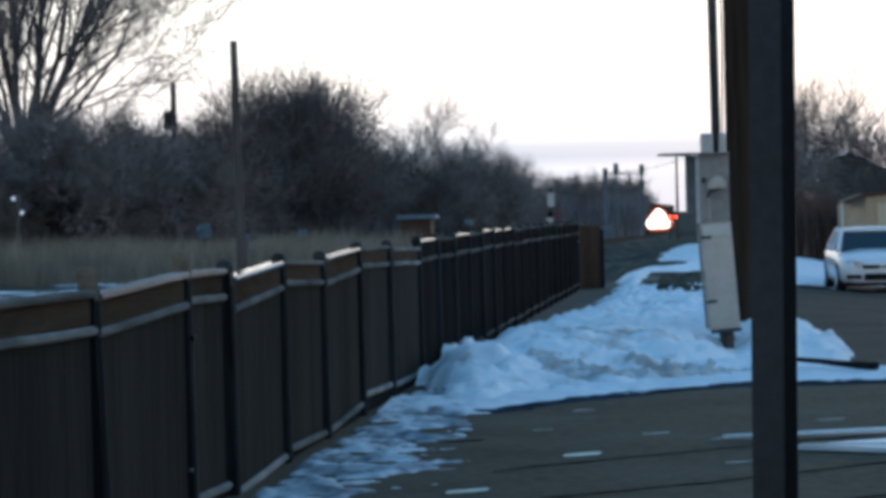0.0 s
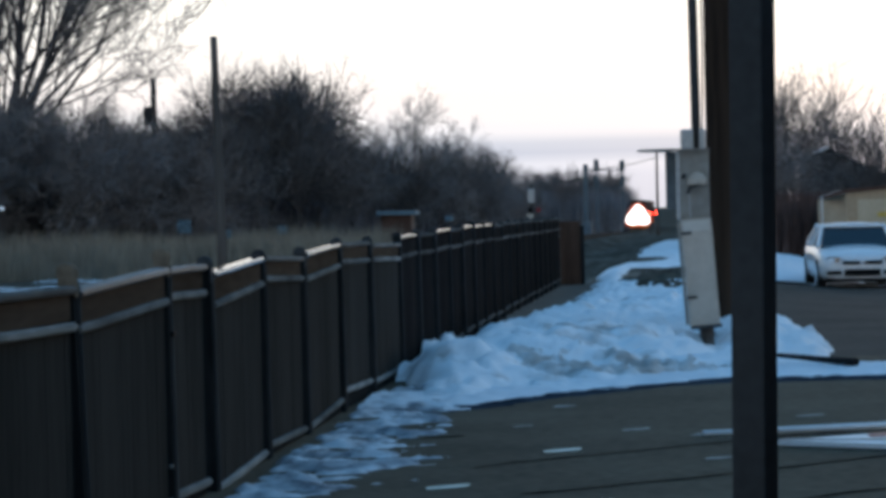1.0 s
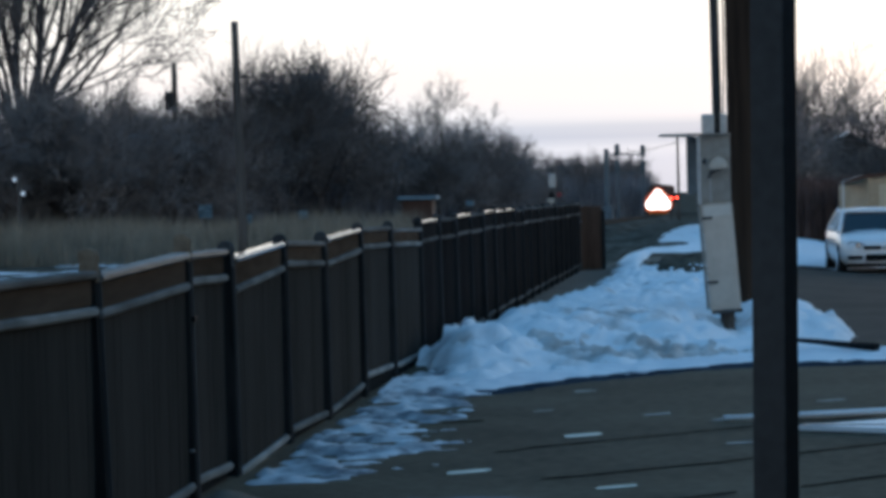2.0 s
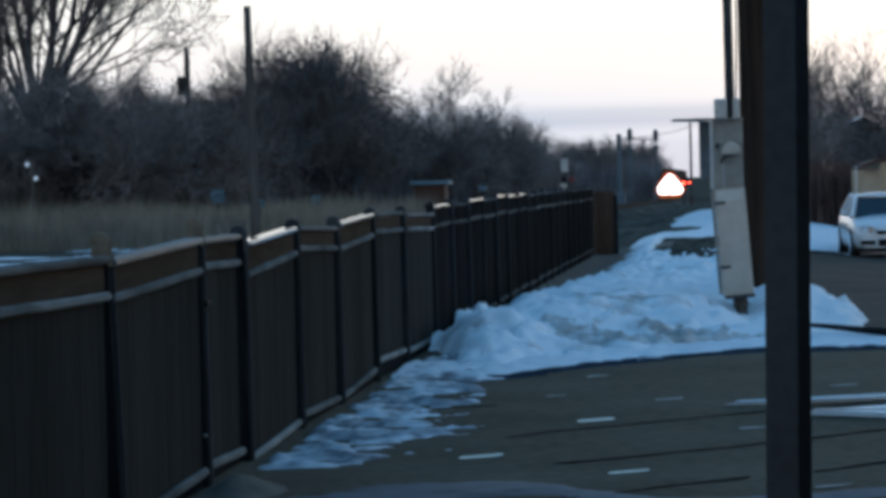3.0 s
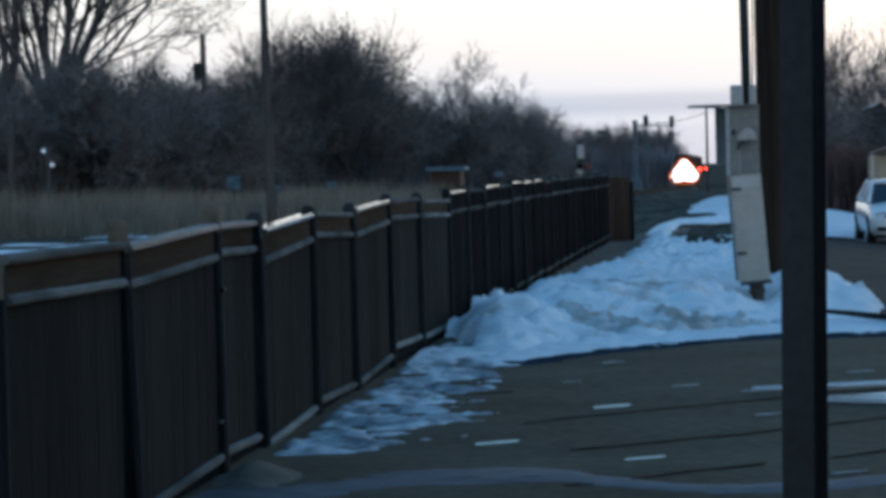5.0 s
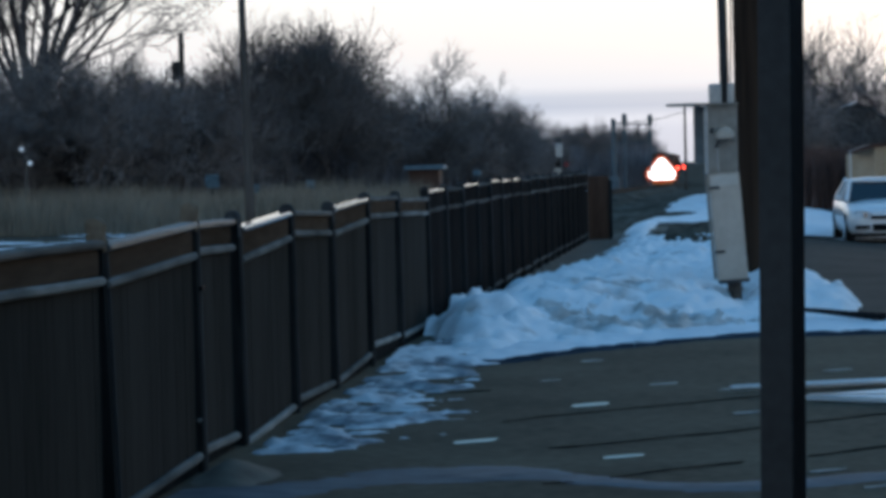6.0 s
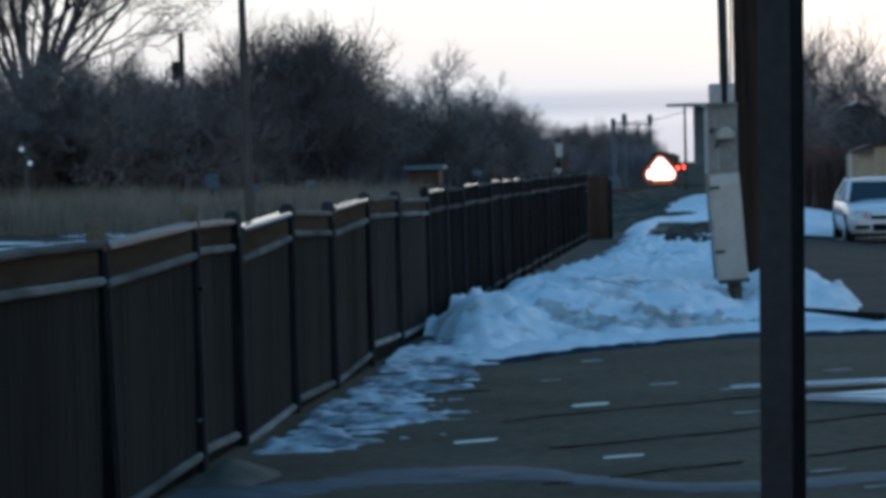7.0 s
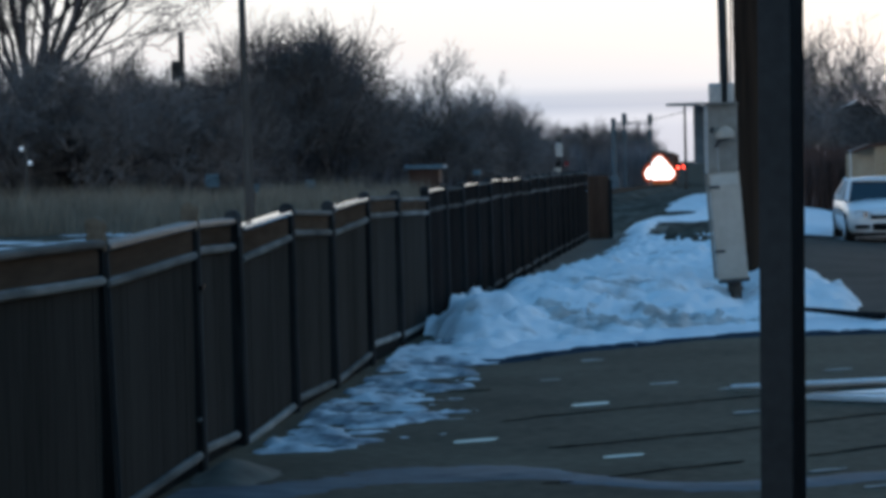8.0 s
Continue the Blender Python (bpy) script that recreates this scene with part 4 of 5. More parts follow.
def wagon(m):
    car = thing("freight_wagon", "dark brown covered freight wagon coupled behind the locomotive", "freight wagon", m, "wagons of the train")
    bm = B()
    box(bm, (-1.5, 0.5, 1.0), (1.5, 16.2, 4.3), 0.1)
    body = part("body", bm, M_FREIGHT, car)
    for k in range(14):
        for s in (-1, 1):
            bm = B()
            box(bm, (s * 1.5, 1.0 + k * 1.12, 1.1), (s * 1.56, 1.1 + k * 1.12, 4.2))
            part("rib", bm, M_FREIGHT, body)
    bm = B()
    box(bm, (-0.15, -0.3, 0.75), (0.15, 0.5, 1.0), 0.04)
    part("coupler", bm, M_LOCODARK, car)
    for s in (-1, 1):
        for y in (2.0, 3.8, 12.9, 14.7):
            bm = B()
            rod(bm, (s * 0.68, y, 0.42), (s * 0.82, y, 0.42), 0.42, n=16)
            part("wheel", bm, M_IRON, car)
    return car


def train_pose(t, back):
    y = 437.0 - 8.8 * t + back
    return pose(TRACK, y, lie(TRACK, y + 8) + 0.43)


loco = locomotive(train_pose(0, 0))
wagons = [wagon(train_pose(0, 21.5))]
for k in range(1, 5):
    wagons.append(copy_thing(wagons[0], train_pose(0, 21.5 + 16.7 * k)))

# ================= poles, signals and wires =================
def timber_pole(x, y, height, r, label, lean=0.0, arms=()):
    pole = thing("utility_pole", label, "utility pole", pose(x, y, lie(x, y), 0, lean, 0))
    bm = B()
    rings = []
    for k in range(7):
        z = -0.3 + (height + 0.3) * k / 6
        rr = r * (1 - 0.35 * k / 6)
        rings.append([(math.cos(a) * rr, math.sin(a) * rr, z) for a in [2 * math.pi * j / 12 for j in range(12)]])
    loft(bm, rings)
    part("shaft", bm, M_GREYPOLE, pole, smooth=True)
    for z, half in arms:
        bm = B()
        box(bm, (-half, -r - 0.08, z), (half, -r + 0.02, z + 0.12), 0.01)
        bar = part("crossarm", bm, M_GREYPOLE, pole)
        for s in (-0.9, -0.45, 0.45, 0.9):
            bm = B()
            rod(bm, (s * half, -r, z + 0.12), (s * half, -r, z + 0.26), 0.04, 0.03, n=8)
            part("insulator", bm, M_LAMP, bar)
    return pole


timber_pole(-12.35, 78, 6.65, 0.145, "weathered grey timber pole cut off at the top", lean=-0.9)
broken = timber_pole(-21.7, 120, 7.7, 0.17, "old timber pole with a rusted case near its top", lean=-0.5)
bm = B()
box(bm, (-0.40, -0.3, 5.7), (-0.05, 0.1, 6.5), 0.05)
part("transformer_case", bm, M_LOCODARK, broken, "dark rusted case")
timber_pole(-22.56, 90, 3.6, 0.125, "short weathered pole in the dry grass")
timber_pole(-2.0, 300, 8.7, 0.16, "dark wooden line pole beside the track", arms=())


def signal_mast(x, y, height, group=""):
    mast = thing("signal_mast", "grey railway signal mast with two dark lamp heads", "railway signal", pose(x, y, lie(x, y)), group)
    bm = B()
    rod(bm, (0, 0, 0), (0, 0, height), 0.11, 0.09, n=10)
    part("mast", bm, M_SIGNAL, mast)
    for z in (height - 0.65, height - 2.3):
        bm = B()
        box(bm, (-0.26, -0.28, z - 0.55), (0.26, -0.08, z + 0.55), 0.08)
        head = part("lamp_head", bm, M_SIGNAL, mast, "lamp head in a hazy blue-grey")
        for dz in (-0.3, 0.0, 0.3):
            bm = B()
            rod(bm, (0, -0.28, z + dz), (0, -0.42, z + dz), 0.12, 0.12, n=12)
            part("visor", bm, M_SIGNAL, head)
    return mast


signal_mast(-8.3, 302, 8.1, "signals over the track")
signal_mast(-5.7, 306, 8.05, "signals over the track")
gantry = thing("signal_bridge", "grey steel signal bridge post with thin cross beams", "signal bridge", pose(0, 304, lie(-9, 304)))
bm = B()
rod(bm, (-9.5, 0, 0), (-9.5, 0, 7.6), 0.30, 0.26, n=12)
part("column", bm, M_SIGNAL, gantry, "thick grey column")
for z in (6.9, 5.0):
    bm = B()
    box(bm, (-9.5, -0.06, z), (-5.5, 0.06, z + 0.14), 0.02)
    part("beam", bm, M_SIGNAL, gantry)
bm = B()
box(bm, (-10.0, -0.9, -0.1), (-9.0, 0.5, 1.6), 0.04)
part("relay_case", bm, M_SIGNAL, gantry, "grey relay case")


def wire(a, b, sag, r=0.025):
    w = thing("overhead_wire", "thin dark wire sagging between poles", "wire")
    bm = B()
    pts = []
    for k in range(17):
        f = k / 16
        p = Vector(a).lerp(Vector(b), f)
        p.z -= 4 * sag * f * (1 - f)
        pts.append(p)
    for p, q in zip(pts, pts[1:]):
        rod(bm, p, q, r, n=5)
    part("strand", bm, M_WIRE, w)


wire((-9.5, 304, 6.0), (-2.0, 300, 6.9), 0.35, 0.035)
wire((-24, 298, 5.9), (-9.5, 304, 5.7), 0.5, 0.035)
wire((-24, 298, 4.9), (-9.5, 304, 4.9), 0.5, 0.03)

# crossing signal just past the end of the fence
crossing = thing("crossing_signal", "dark crossing signal post with a white case and red lamps", "crossing signal", pose(-4.55, 112, lie(-5, 112)))
bm = B()
rod(bm, (-1.05, 0, 0), (-1.05, 0, 2.75), 0.07, n=10)
part("mast", bm, M_PIPE, crossing)
bm = B()
box(bm, (-1.25, -0.16, 1.36), (-0.99, 0.1, 1.66), 0.03)
part("case", bm, M_BOXPALE, crossing, "pale painted case")
bm = B()
box(bm, (-1.20, -0.16, 2.08), (-0.93, -0.04, 2.62), 0.03)
part("target", bm, M_GALV, crossing, "pale grey upper case")
for s in (-0.16, 0.16):
    bm = B()
    rod(bm, (-0.95 + s, -0.05, 1.80), (-0.95 + s, -0.13, 1.80), 0.10, 0.10, n=14)
    part("lamp", bm, M_BLACK if s < 0 else M_RED, crossing, "unlit dark lamp")
# red light beside the line
red_signal = thing("dwarf_signal", "low track signal showing one red light", "railway signal", pose(-3.1, 330, lie(-3.1, 330)))
bm = B()
rod(bm, (0, 0, 0), (0, 0, 2.4), 0.08, n=8)
part("mast", bm, M_PIPE, red_signal)
bm = B()
box(bm, (-0.35, -0.2, 2.1), (0.35, 0.1, 2.8), 0.06)
head = part("lamp_head", bm, M_BLACK, red_signal)
bm = B()
rod(bm, (0, -0.2, 2.42), (0, -0.26, 2.42), 0.16, 0.15, n=16)
part("lamp", bm, M_REDLAMP, red_signal, "glowing red lamp")
bm = B()
box(bm, (0.45, -0.15, 2.2), (0.95, 0.1, 2.75), 0.05)
side_head = part("side_head", bm, M_BLACK, red_signal)
bm = B()
rod(bm, (0.70, -0.15, 2.50), (0.70, -0.22, 2.50), 0.13, 0.12, n=16)
part("side_lamp", bm, M_REDLAMP, side_head, "smaller glowing red lamp")
# pale spots in the trees
yard = thing("yard_light", "two small pale lamps on a post among the trees", "lamp", pose(-22.55, 95, lie(-22, 95)))
bm = B()
rod(bm, (0, 0, 0), (0, 0, 2.85), 0.05, n=8)
part("post", bm, M_PIPE, yard)
for dx, z in ((-0.13, 2.68), (0.15, 2.21)):
    bm = B()
    rod(bm, (dx, -0.05, z), (dx, -0.14, z), 0.07, 0.08, n=12)
    part("lamp", bm, M_PALELAMP, yard, "small pale lamp")

# ================= buildings =================
def shed(m):
    s = thing("tan_shed", "tan boarded shed with a low brown roof and pale door", "shed", m)
    for k in range(22):
        bm = B()
        box(bm, (k * 0.25, 0, 0), (k * 0.25 + 0.244, 0.06, 2.25 + 0.0195 * k), 0.008)
        part("siding_board", bm, M_TAN, s)
    for k in range(12):
        bm = B()
        box(bm, (-0.70, 1.9 + k * 0.25, 0), (-0.64, 1.9 + k * 0.25 + 0.244, 2.04), 0.008)
        part("siding_board", bm, M_TAN, s)
    bm = B()
    loft(bm, [[(-0.70, 1.85, 0), (-0.64, 1.9, 0), (-0.64, 1.9, 2.04), (-0.70, 1.85, 2.04)], [(0.0, 0.0, 0), (0.05, 0.06, 0), (0.05, 0.06, 2.24), (0.0, 0.0, 2.24)]])
    part("side_wall", bm, M_TAN, s)
    bm = B()
    box(bm, (0.35, -0.04, 0), (1.55, 0.0, 2.02), 0.01)
    part("door", bm, M_TANDOOR, s, "pale flush door")
    bm = B()
    box(bm, (1.0, -0.06, 1.45), (1.35, -0.042, 1.60), 0.005)
    part("sign", bm, M_YELLOW, s, "small yellow notice")
    bm = B()
    loft(bm, [[(-0.70, y, 2.06 + z), (-0.1, y, 2.25 + z), (5.7, y, 2.70 + z), (5.7, y, 2.80 + z), (-0.1, y, 2.35 + z), (-0.70, y, 2.14 + z)] for y, z in ((-0.12, 0), (5.0, 0.0))])
    part("roof", bm, M_ROOFBROWN, s, "low brown roof")
    bm = B()
    box(bm, (-0.72, 1.80, 0), (-0.62, 1.92, 2.15), 0.01)
    part("corner_post", bm, M_WHITE, s)
    bm = B()
    box(bm, (5.41, 0.07, 0), (5.5, 4.98, 2.6), 0.01)
    part("wall", bm, M_TAN, s)
    bm = B()
    box(bm, (-0.64, 4.9, 0), (5.4, 4.98, 2.02), 0.01)
    part("wall", bm, M_TAN, s)
    return s


shed(pose(5.5, 95, lie(5.5, 95)))


def house(m):
    h = thing("house", "dark-sided house with an uneven snow-edged roof behind trees", "house", m)
    bm = B()
    loft(bm, [[(0, y, -0.2), (5.4, y, -0.2), (5.4, y, 2.55), (1.2, y, 4.55), (0.0, y, 4.1)] for y in (0, 7)])
    part("wall", bm, M_DARKHOUSE, h)
    bm = B()
    loft(bm, [[(-0.15, y, 4.10), (1.2, y, 4.62), (5.8, y, 2.45), (5.8, y, 2.60), (1.2, y, 4.78), (-0.15, y, 4.25)] for y in (-0.4, 7.4)])
    part("roof", bm, M_SHINGLE, h)
    bm = B()
    loft(bm, [[(-0.17, y, 4.26), (1.15, y, 4.785), (1.15, y, 4.90), (-0.17, y, 4.38)] for y in (-0.42, 7.0)])
    part("roof_snow", bm, M_SNOW, h, "thin snow on the short slope")
    for x in (0.7, 3.0):
        bm = B()
        box(bm, (x, -0.05, 1.0), (x + 1.0, 0.0, 2.2), 0.01)
        w = part("window", bm, M_WHITE, h)
        bm = B()
        box(bm, (x + 0.08, -0.07, 1.08), (x + 0.92, -0.05, 2.12))
        part("pane", bm, M_GLASS, w)
    return h


house(pose(6.62, 150, lie(7, 150) + 0.14))

hut = thing("track_hut", "low brown hut with a flat faded blue roof beyond the fence", "hut", pose(-12.9, 125, lie(-12, 125)))
bm = B()
box(bm, (0.1, 0, 0), (1.4, 1.6, 1.75), 0.02)
part("wall", bm, M_FREIGHT, hut)
bm = B()
box(bm, (-0.1, -0.25, 1.75), (1.6, 1.9, 1.93), 0.03)
part("roof", bm, M_BLUE, hut, "flat faded blue roof")
case = thing("relay_case", "small faded blue cabinet on a short stand", "cabinet", pose(-11.05, 140, lie(-11, 140)))
bm = B()
box(bm, (-0.18, 0, 1.45), (0.2, 0.35, 1.70), 0.03)
part("case", bm, M_BLUE, case)
bm = B()
rod(bm, (0, 0.15, 0), (0, 0.15, 1.46), 0.04, n=8)
part("stand", bm, M_PIPE, case)
for x, y, w, h in ((-16.3, 95, 0.5, 1.7), (-14.1, 90, 0.3, 1.35), (-12.6, 92, 0.32, 1.45)):
    st = thing("track_marker", "pale bluish tattered sheet caught on a stake", "marker", pose(x, y, lie(x, y)))
    bm = B()
    rod(bm, (0, 0.05, 0), (0, 0.05, h), 0.03, n=6)
    part("stake", bm, M_GREYPOLE, st)
    bm = sheet(span(-w / 2, w / 2, w / 6), span(0, w * 0.9, w / 6), lambda a, b: 0.12 * noise.noise((a * 5 + x, b * 5, 2)))
    for v in bm.verts:
        v.co = Vector((v.co.x * (1 - 0.5 * abs(v.co.y - 0.2)), v.co.z, h - w * 0.9 + v.co.y))
    bmesh.ops.solidify(bm, geom=bm.faces[:], thickness=0.01)
    part("sheet", bm, M_BLUE, st)


# ================= trees =================
def twig_run(verts, faces, a, b, r0, r1):
    """A three-sided tapering stick."""
    d = (b - a).normalized()
    u = d.orthogonal().normalized()
    v = d.cross(u)
    s = len(verts)
    for p, r in ((a, r0), (b, r1)):
        for k in range(3):
            an = 2.0944 * k
            verts.append(p + u * (r * math.cos(an)) + v * (r * math.sin(an)))
    for k in range(3):
        j = (k + 1) % 3
        faces.append((s + k, s + j, s + 3 + j, s + 3 + k))


def grow(rng, height, spread, forks, depth, upright, fine):
    """Trunk and limbs in one list of sticks, twigs in another."""
    limbs, twigs = ([], []), ([], [])

    def branch(p, d, length, r, level):
        steps = 4 if level < 2 else 3
        q = p
        for k in range(steps):
            d = (d + Vector((rng.uniform(-1, 1), rng.uniform(-1, 1), rng.uniform(-0.3, 1) * upright)) * (0.17 + 0.05 * level)).normalized()
            n = q + d * (length / steps)
            ra, rb = r * (1 - 0.55 * k / steps), r * (1 - 0.55 * (k + 1) / steps)
            twig_run(*(limbs if level < 3 else twigs), q, n, max(ra, fine), max(rb, fine))
            q = n
            if level < depth:
                count = forks if level else (1 if k == 0 else forks + 1)
                if level == 0 and k == 0:
                    count = 0
                for _ in range(count if rng.random() < 0.93 else count + 1):
                    an = rng.uniform(0, 2 * math.pi)
                    side = d.orthogonal().normalized()
                    side.rotate(Matrix.Rotation(an, 3, d).to_quaternion())
                    nd = (d * rng.uniform(0.45, 0.9) + side * spread * rng.uniform(0.6, 1.15)).normalized()
                    branch(q, nd, length * rng.uniform(0.50, 0.74), max(rb * rng.uniform(0.45, 0.7), fine), level + 1)

    branch(Vector((0, 0, -0.1)), Vector((rng.uniform(-0.12, 0.12), rng.uniform(-0.12, 0.12), 1)), height * 0.52, height * 0.020, 0)
    return limbs, twigs


def tree(seed, height, spread, forks, depth, upright, fine, label):
    rng = random.Random(seed)
    limbs, twigs = grow(rng, height, spread, forks, depth, upright, fine)
    t = thing("tree", label, "tree", None, "bare trees along the railway")
    for name, (vs, fs), mat in (("trunk", limbs, M_BARK), ("crown", twigs, M_TWIG)):
        me = bpy.data.meshes.new(name)
        me.from_pydata(vs, [], fs)
        me.materials.append(mat)
        ob = new(name, me)
        ob.parent = t
    return t


KINDS = [
    tree(1, 7.0, 0.75, 2, 4, 0.6, 0.010, "bushy bare grey-brown tree in the winter thicket"),
    tree(2, 8.5, 0.65, 2, 4, 0.9, 0.010, "tall bare tree with fine upright twigs"),
    tree(3, 6.0, 0.9, 2, 4, 0.4, 0.010, "low spreading bare tree in the thicket"),
    tree(4, 9.5, 0.6, 2, 4, 1.0, 0.010, "high bare tree standing over the thicket"),
    tree(7, 7.2, 0.5, 2, 3, 1.0, 0.011, "open bare tree with pale rising limbs"),
]
used = [0, 0, 0, 0, 0]


def plant(kind, x, y, turn, size=1.0):
    m = pose(x, y, lie(x, y) - 0.1, 0, 0, turn) @ Matrix.Scale(size if used[kind] else 1.0, 4)
    if used[kind] == 0:
        KINDS[kind].matrix_basis = m
    else:
        copy_thing(KINDS[kind], m)
    used[kind] += 1


rng = random.Random(11)
# the thicket along the railway, row behind row
y = 112.0
while y < 330:
    for row in range(2):
        x = -17.5 - 0.5 * math.sin(y * 0.1) - row * 4.5 - max(0, 150 - y) * 0.10
        yy = y + rng.uniform(-2, 2) + row * 1.5
        # tree kinds go by direction from the eye, to fit the camera's skyline
        bearing = x / yy
        if bearing < -0.265:
            continue
        kind = rng.choice((0, 2, 2)) if bearing < -0.151 else (rng.choice((1, 3, 1)) if bearing < -0.134 else (4 if row else rng.choice((0, 2, 2))))
        if bearing > -0.068 and row == 0:
            kind = 2
        plant(kind, x + rng.uniform(-1, 1), yy, rng.uniform(0, 360))
    y += 5.2 + (y - 112) * 0.026
for x, y, kind, size in ((-18.9, 134, 1, 1.0), (-18.9, 158, 4, 0.74), (-19.0, 168, 4, 0.78), (-16.6, 190, 4, 0.8), (-21.9, 118, 0, 0.95), (-20.4, 119, 0, 0.9), (-19.2, 120, 0, 0.95), (-17.9, 215, 1, 0.92), (-16.9, 222, 1, 0.9), (-15.9, 232, 1, 0.86), (-15.2, 240, 1, 0.82), (-18.6, 178, 4, 0.80), (-17.2, 208, 4, 0.84), (-17.0, 224, 4, 0.84), (-16.2, 236, 4, 0.85), (-16.6, 262, 4, 0.8)):
    plant(kind, x, y, rng.uniform(0, 360), size)
# by the house and beyond the drive
for x, y, kind, size in ((4.0, 128, 0, 0.85), (4.9, 141, 1, 0.96), (4.9, 133, 2, 0.85), (8.3, 156, 4, 1.05), (9.6, 158, 4, 1.1), (10.9, 155, 4, 1.05), (7.9, 139, 4, 0.66), (9.1, 137, 4, 0.7), (4.3, 122, 2, 1.0)):
    plant(kind, x, y, rng.uniform(0, 360), size)
# across the line, far off
for k in range(26):
    plant(rng.choice((0, 1, 3)), -27 + k * 0.72 + rng.uniform(-0.5, 0.5), rng.uniform(425, 480), rng.uniform(0, 360))


def fan_tree(seed, fork, limbs_at, fine, label, thick=1.0, bark=None, twig=None):
    """A short trunk that parts into a fan of thick limbs: each a lean to x, a lean to y, a length and a thickness."""
    rng = random.Random(seed)
    limbs, twigs = ([], []), ([], [])

    def branch(p, d, length, r, level):
        steps = 5 if level < 2 else 3
        q = p
        for k in range(steps):
            d = (d + Vector((rng.uniform(-1, 1), rng.uniform(-1, 1), rng.uniform(-0.3, 0.9))) * (0.16 + 0.05 * level)).normalized()
            n = q + d * (length / steps)
            ra, rb = r * (1 - 0.6 * k / steps), r * (1 - 0.6 * (k + 1) / steps)
            twig_run(*(limbs if level < 3 else twigs), q, n, max(ra, fine), max(rb, fine))
            q = n
            if level < 5 and (k > 0 or level > 1):
                for _ in range(1 if level < 2 else (2 if level < 4 else 1)):
                    side = d.orthogonal().normalized()
                    side.rotate(Matrix.Rotation(rng.uniform(0, 2 * math.pi), 3, d).to_quaternion())
                    nd = (d * rng.uniform(0.6, 1.0) + side * rng.uniform(0.4, 0.75)).normalized()
                    branch(q, nd, length * rng.uniform(0.40, 0.62), max(rb * rng.uniform(0.4, 0.62), fine), level + 1)

    a = Vector((0, 0, -0.2))
    b = Vector((0.15, 0, fork * 0.55))
    c = Vector((0.0, 0, fork))
    twig_run(*limbs, a, b, 0.48 * thick, 0.40 * thick)
    twig_run(*limbs, b, c, 0.40 * thick, 0.36 * thick)
    for lx, ly, length, r, low in limbs_at:
        branch(a.lerp(c, low), Vector((lx, ly, 1)).normalized(), length, r, 1)
    t = thing("tree", label, "tree", None, "large trees")
    for name, (vs, fs), mat in (("trunk", limbs, bark or M_BARK), ("crown", twigs, twig or M_TWIG)):
        me = bpy.data.meshes.new(name)
        me.from_pydata(vs, [], fs)
        me.materials.append(mat)
        ob = new(name, me)
        ob.parent = t
    return t


big = fan_tree(5, 4.6, ((-0.35, 0.1, 8.5, 0.17, 1.0), (-0.08, -0.1, 9.5, 0.18, 1.0), (0.12, 0.3, 8.5, 0.12, 1.0), (0.22, 0.15, 9.5, 0.15, 0.98), (0.36, -0.3, 8.5, 0.13, 0.95),
                        (0.50, -0.1, 8.4, 0.18, 0.92), (0.85, 0.1, 4.6, 0.15, 0.88), (0.6, -0.4, 6.0, 0.12, 1.0), (-0.8, 0.2, 7, 0.15, 0.9), (0.7, 0.5, 7, 0.11, 0.9), (-0.2, 0.5, 8, 0.12, 0.95)),
               0.012, "large bare tree with thick dark rising limbs")
big.matrix_basis = pose(-25.3, 108, 0)
pale = fan_tree(9, 3.6, ((-0.75, 0.1, 4.2, 0.10, 1.0), (-0.35, -0.2, 4.6, 0.10, 1.0), (0.05, 0.2, 5.0, 0.11, 1.0), (0.45, -0.1, 4.6, 0.10, 1.0), (0.95, 0.1, 4.4, 0.10, 1.0), (0.6, 0.5, 4.2, 0.08, 0.95), (-0.5, 0.5, 4.2, 0.08, 0.95)),
                0.011, "open bare tree with a pale leaning trunk and light twigs", 0.36, M_GREYPOLE, M_PALETWIG)
pale.matrix_basis = pose(-15.2, 170, lie(-15.2, 170), 0, -3, 0) @ Matrix.Scale(0.76, 4)
copy_thing(big, pose(-28.5, 113, 0, 0, 0, 150))
copy_thing(big, pose(-28.0, 119, 0, 0, 0, 265))
for x, y, kind in ((-24.2, 101, 2), (-22.6, 103, 0), (-21.0, 102, 2), (-26.2, 103, 2), (-19.6, 104, 2), (-23.4, 106, 0), (-18.2, 106, 2), (-27.6, 106, 0)):
    plant(kind, x, y, rng.uniform(0, 360))


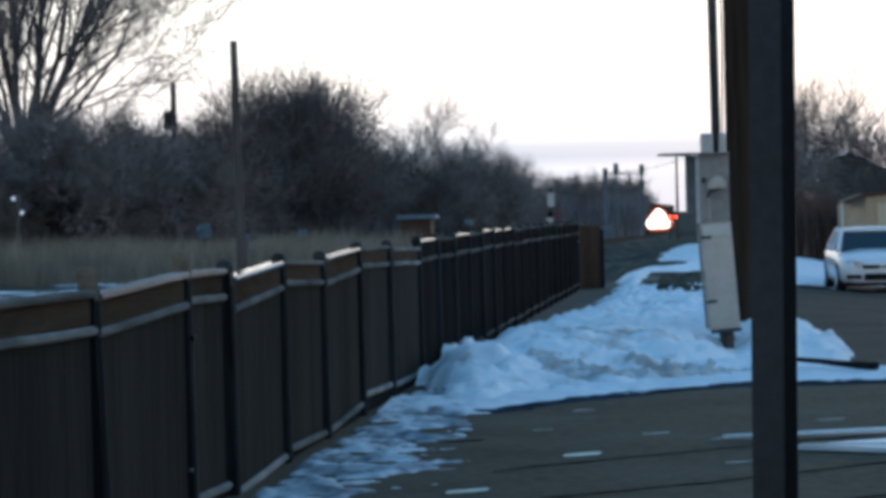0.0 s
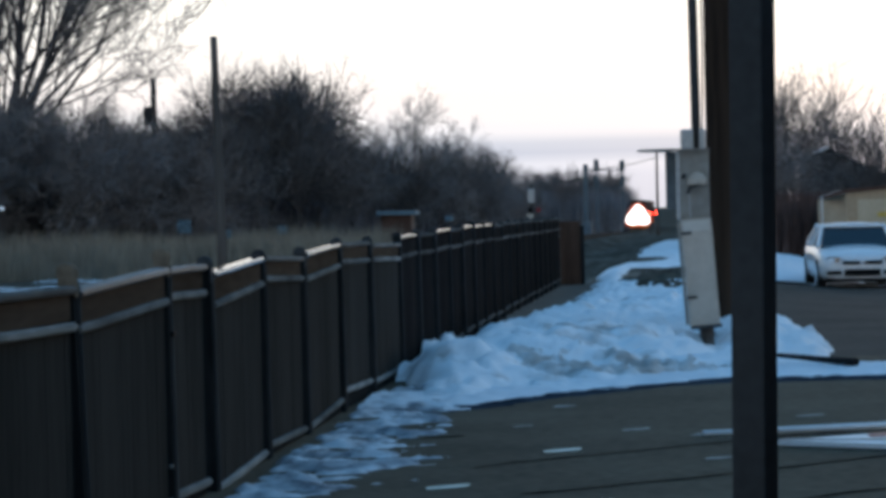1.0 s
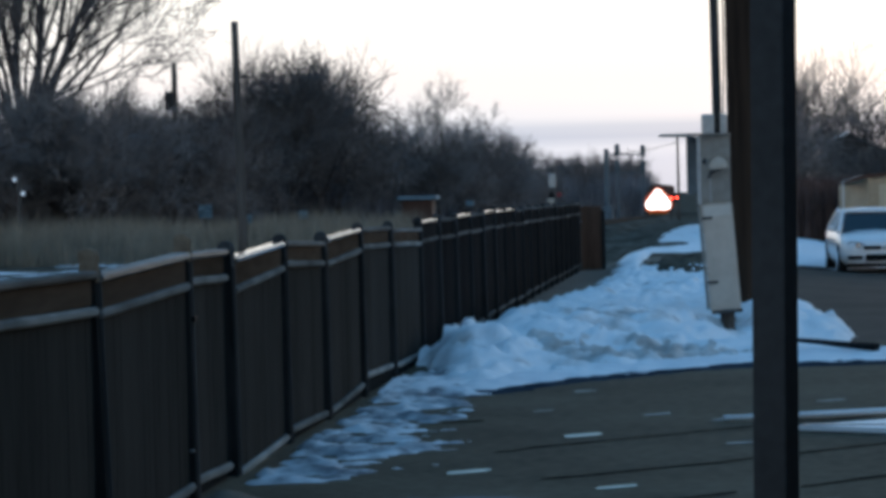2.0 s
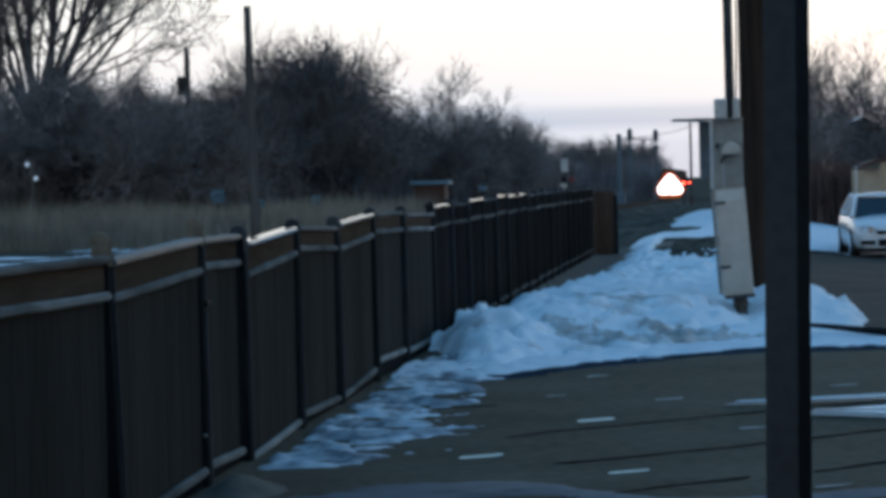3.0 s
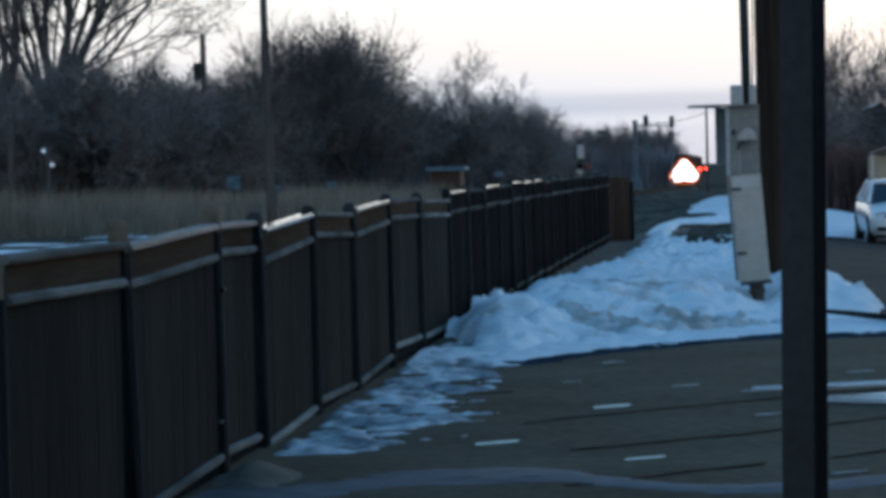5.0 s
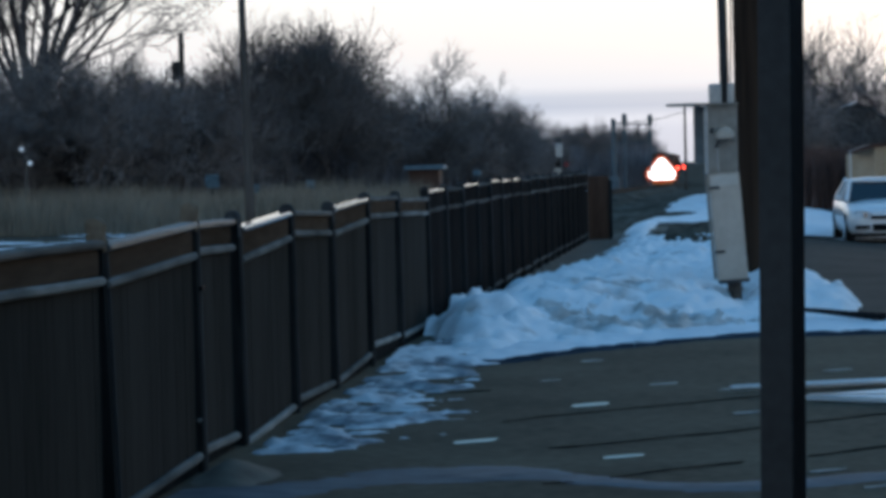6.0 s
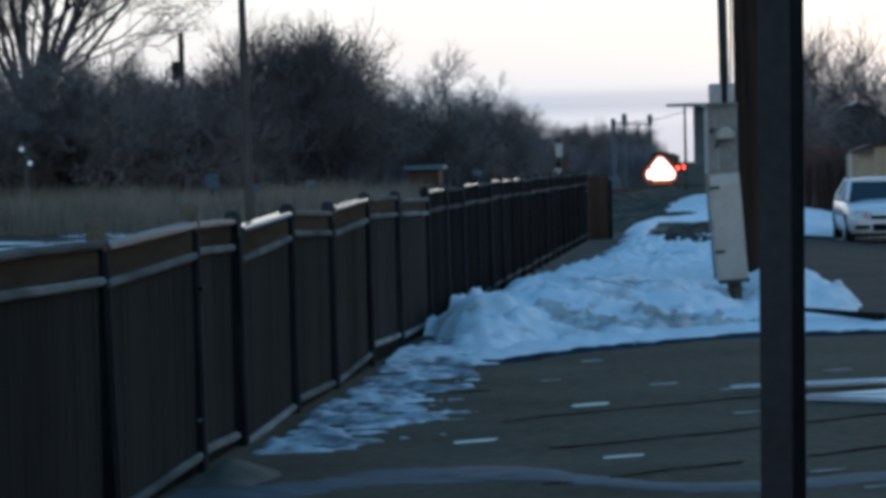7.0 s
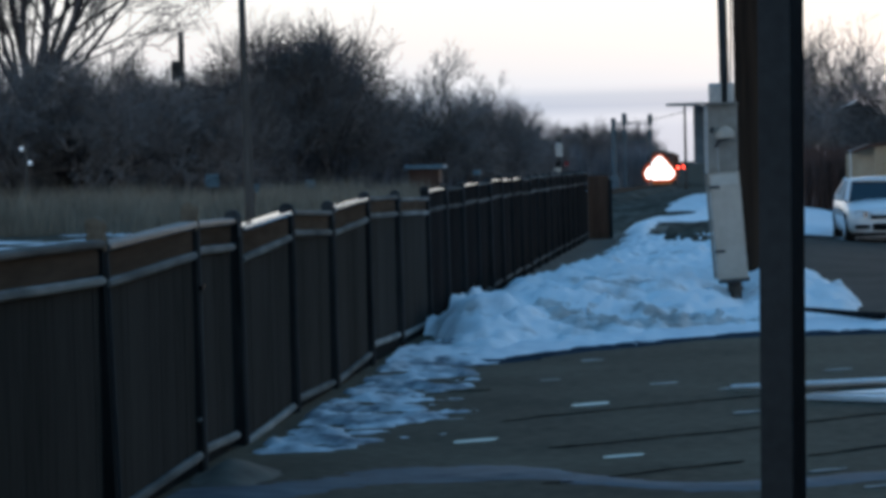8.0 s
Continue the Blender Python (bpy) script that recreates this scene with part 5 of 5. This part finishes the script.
def brush(seed, count, place, tall, width, mat, name, label, category):
    """Countless upright stems, each a bent blade."""
    rng = random.Random(seed)
    vs, fs = [], []
    for _ in range(count):
        x, y = place(rng)
        h = tall(x, y) * rng.uniform(0.45, 1.0)
        w = width * rng.uniform(0.5, 1.5)
        z = lie(x, y) - 0.05
        lx, ly = rng.gauss(0, 0.18) * h, rng.gauss(0, 0.18) * h
        a = rng.uniform(0, math.pi)
        cx, cy = math.cos(a) * w, math.sin(a) * w
        s = len(vs)
        vs += [(x - cx, y - cy, z), (x + cx, y + cy, z), (x + lx * 0.4 + cx * 0.7, y + ly * 0.4 + cy * 0.7, z + h * 0.55),
               (x + lx * 0.4 - cx * 0.7, y + ly * 0.4 - cy * 0.7, z + h * 0.55), (x + lx, y + ly, z + h)]
        fs += [(s, s + 1, s + 2, s + 3), (s + 3, s + 2, s + 4)]
    me = bpy.data.meshes.new(name)
    me.from_pydata(vs, [], fs)
    me.materials.append(mat)
    return tagged(new(name, me), label, category, kind="stuff")


def thicket_place(rng):
    y = 106 + (rng.random() ** 1.4) * 240
    return -18.5 - max(0, 150 - y) * 0.10 - rng.uniform(0, 9) + rng.gauss(0, 0.6), y


brush(5, 60000, thicket_place, lambda x, y: 4.2 + 1.6 * noise.noise((x * 0.15, y * 0.08, 1)), 0.05, M_BRUSH, "undergrowth", "dense dark winter undergrowth below the trees", "undergrowth")
brush(6, 42000, lambda r: (r.uniform(-30, -10.5), 84 + r.random() * 32), lambda x, y: 1.45 + 0.9 * noise.noise((x * 0.22, y * 0.1, 3)), 0.010, M_GRASS, "dry_grass", "tall tan dry grass in the field", "grass")
brush(7, 16000, lambda r: (r.uniform(-30, -8), 424 + r.random() * 60), lambda x, y: 7.2, 0.09, M_HAZEBRUSH, "undergrowth", "far thicket across the line in a hazy tone", "undergrowth")
brush(8, 9000, lambda r: (r.uniform(2.6, 6.5), r.uniform(100, 128)), lambda x, y: 2.6, 0.035, M_REDBRUSH, "undergrowth", "red-brown brush behind the parked car", "undergrowth")


# ================= what moves =================
def motions():
    times = [0.0, 0.25, 0.5, 1.0, 2.0, 3.0, 4.0, 5.0, 6.0, 7.0, 7.5, 7.75, 8.0]
    walk(loco, [(t, train_pose(t, 0)) for t in times])
    for k, w in enumerate(wagons):
        walk(w, [(t, train_pose(t, 21.5 + 16.7 * k)) for t in times])


motions()
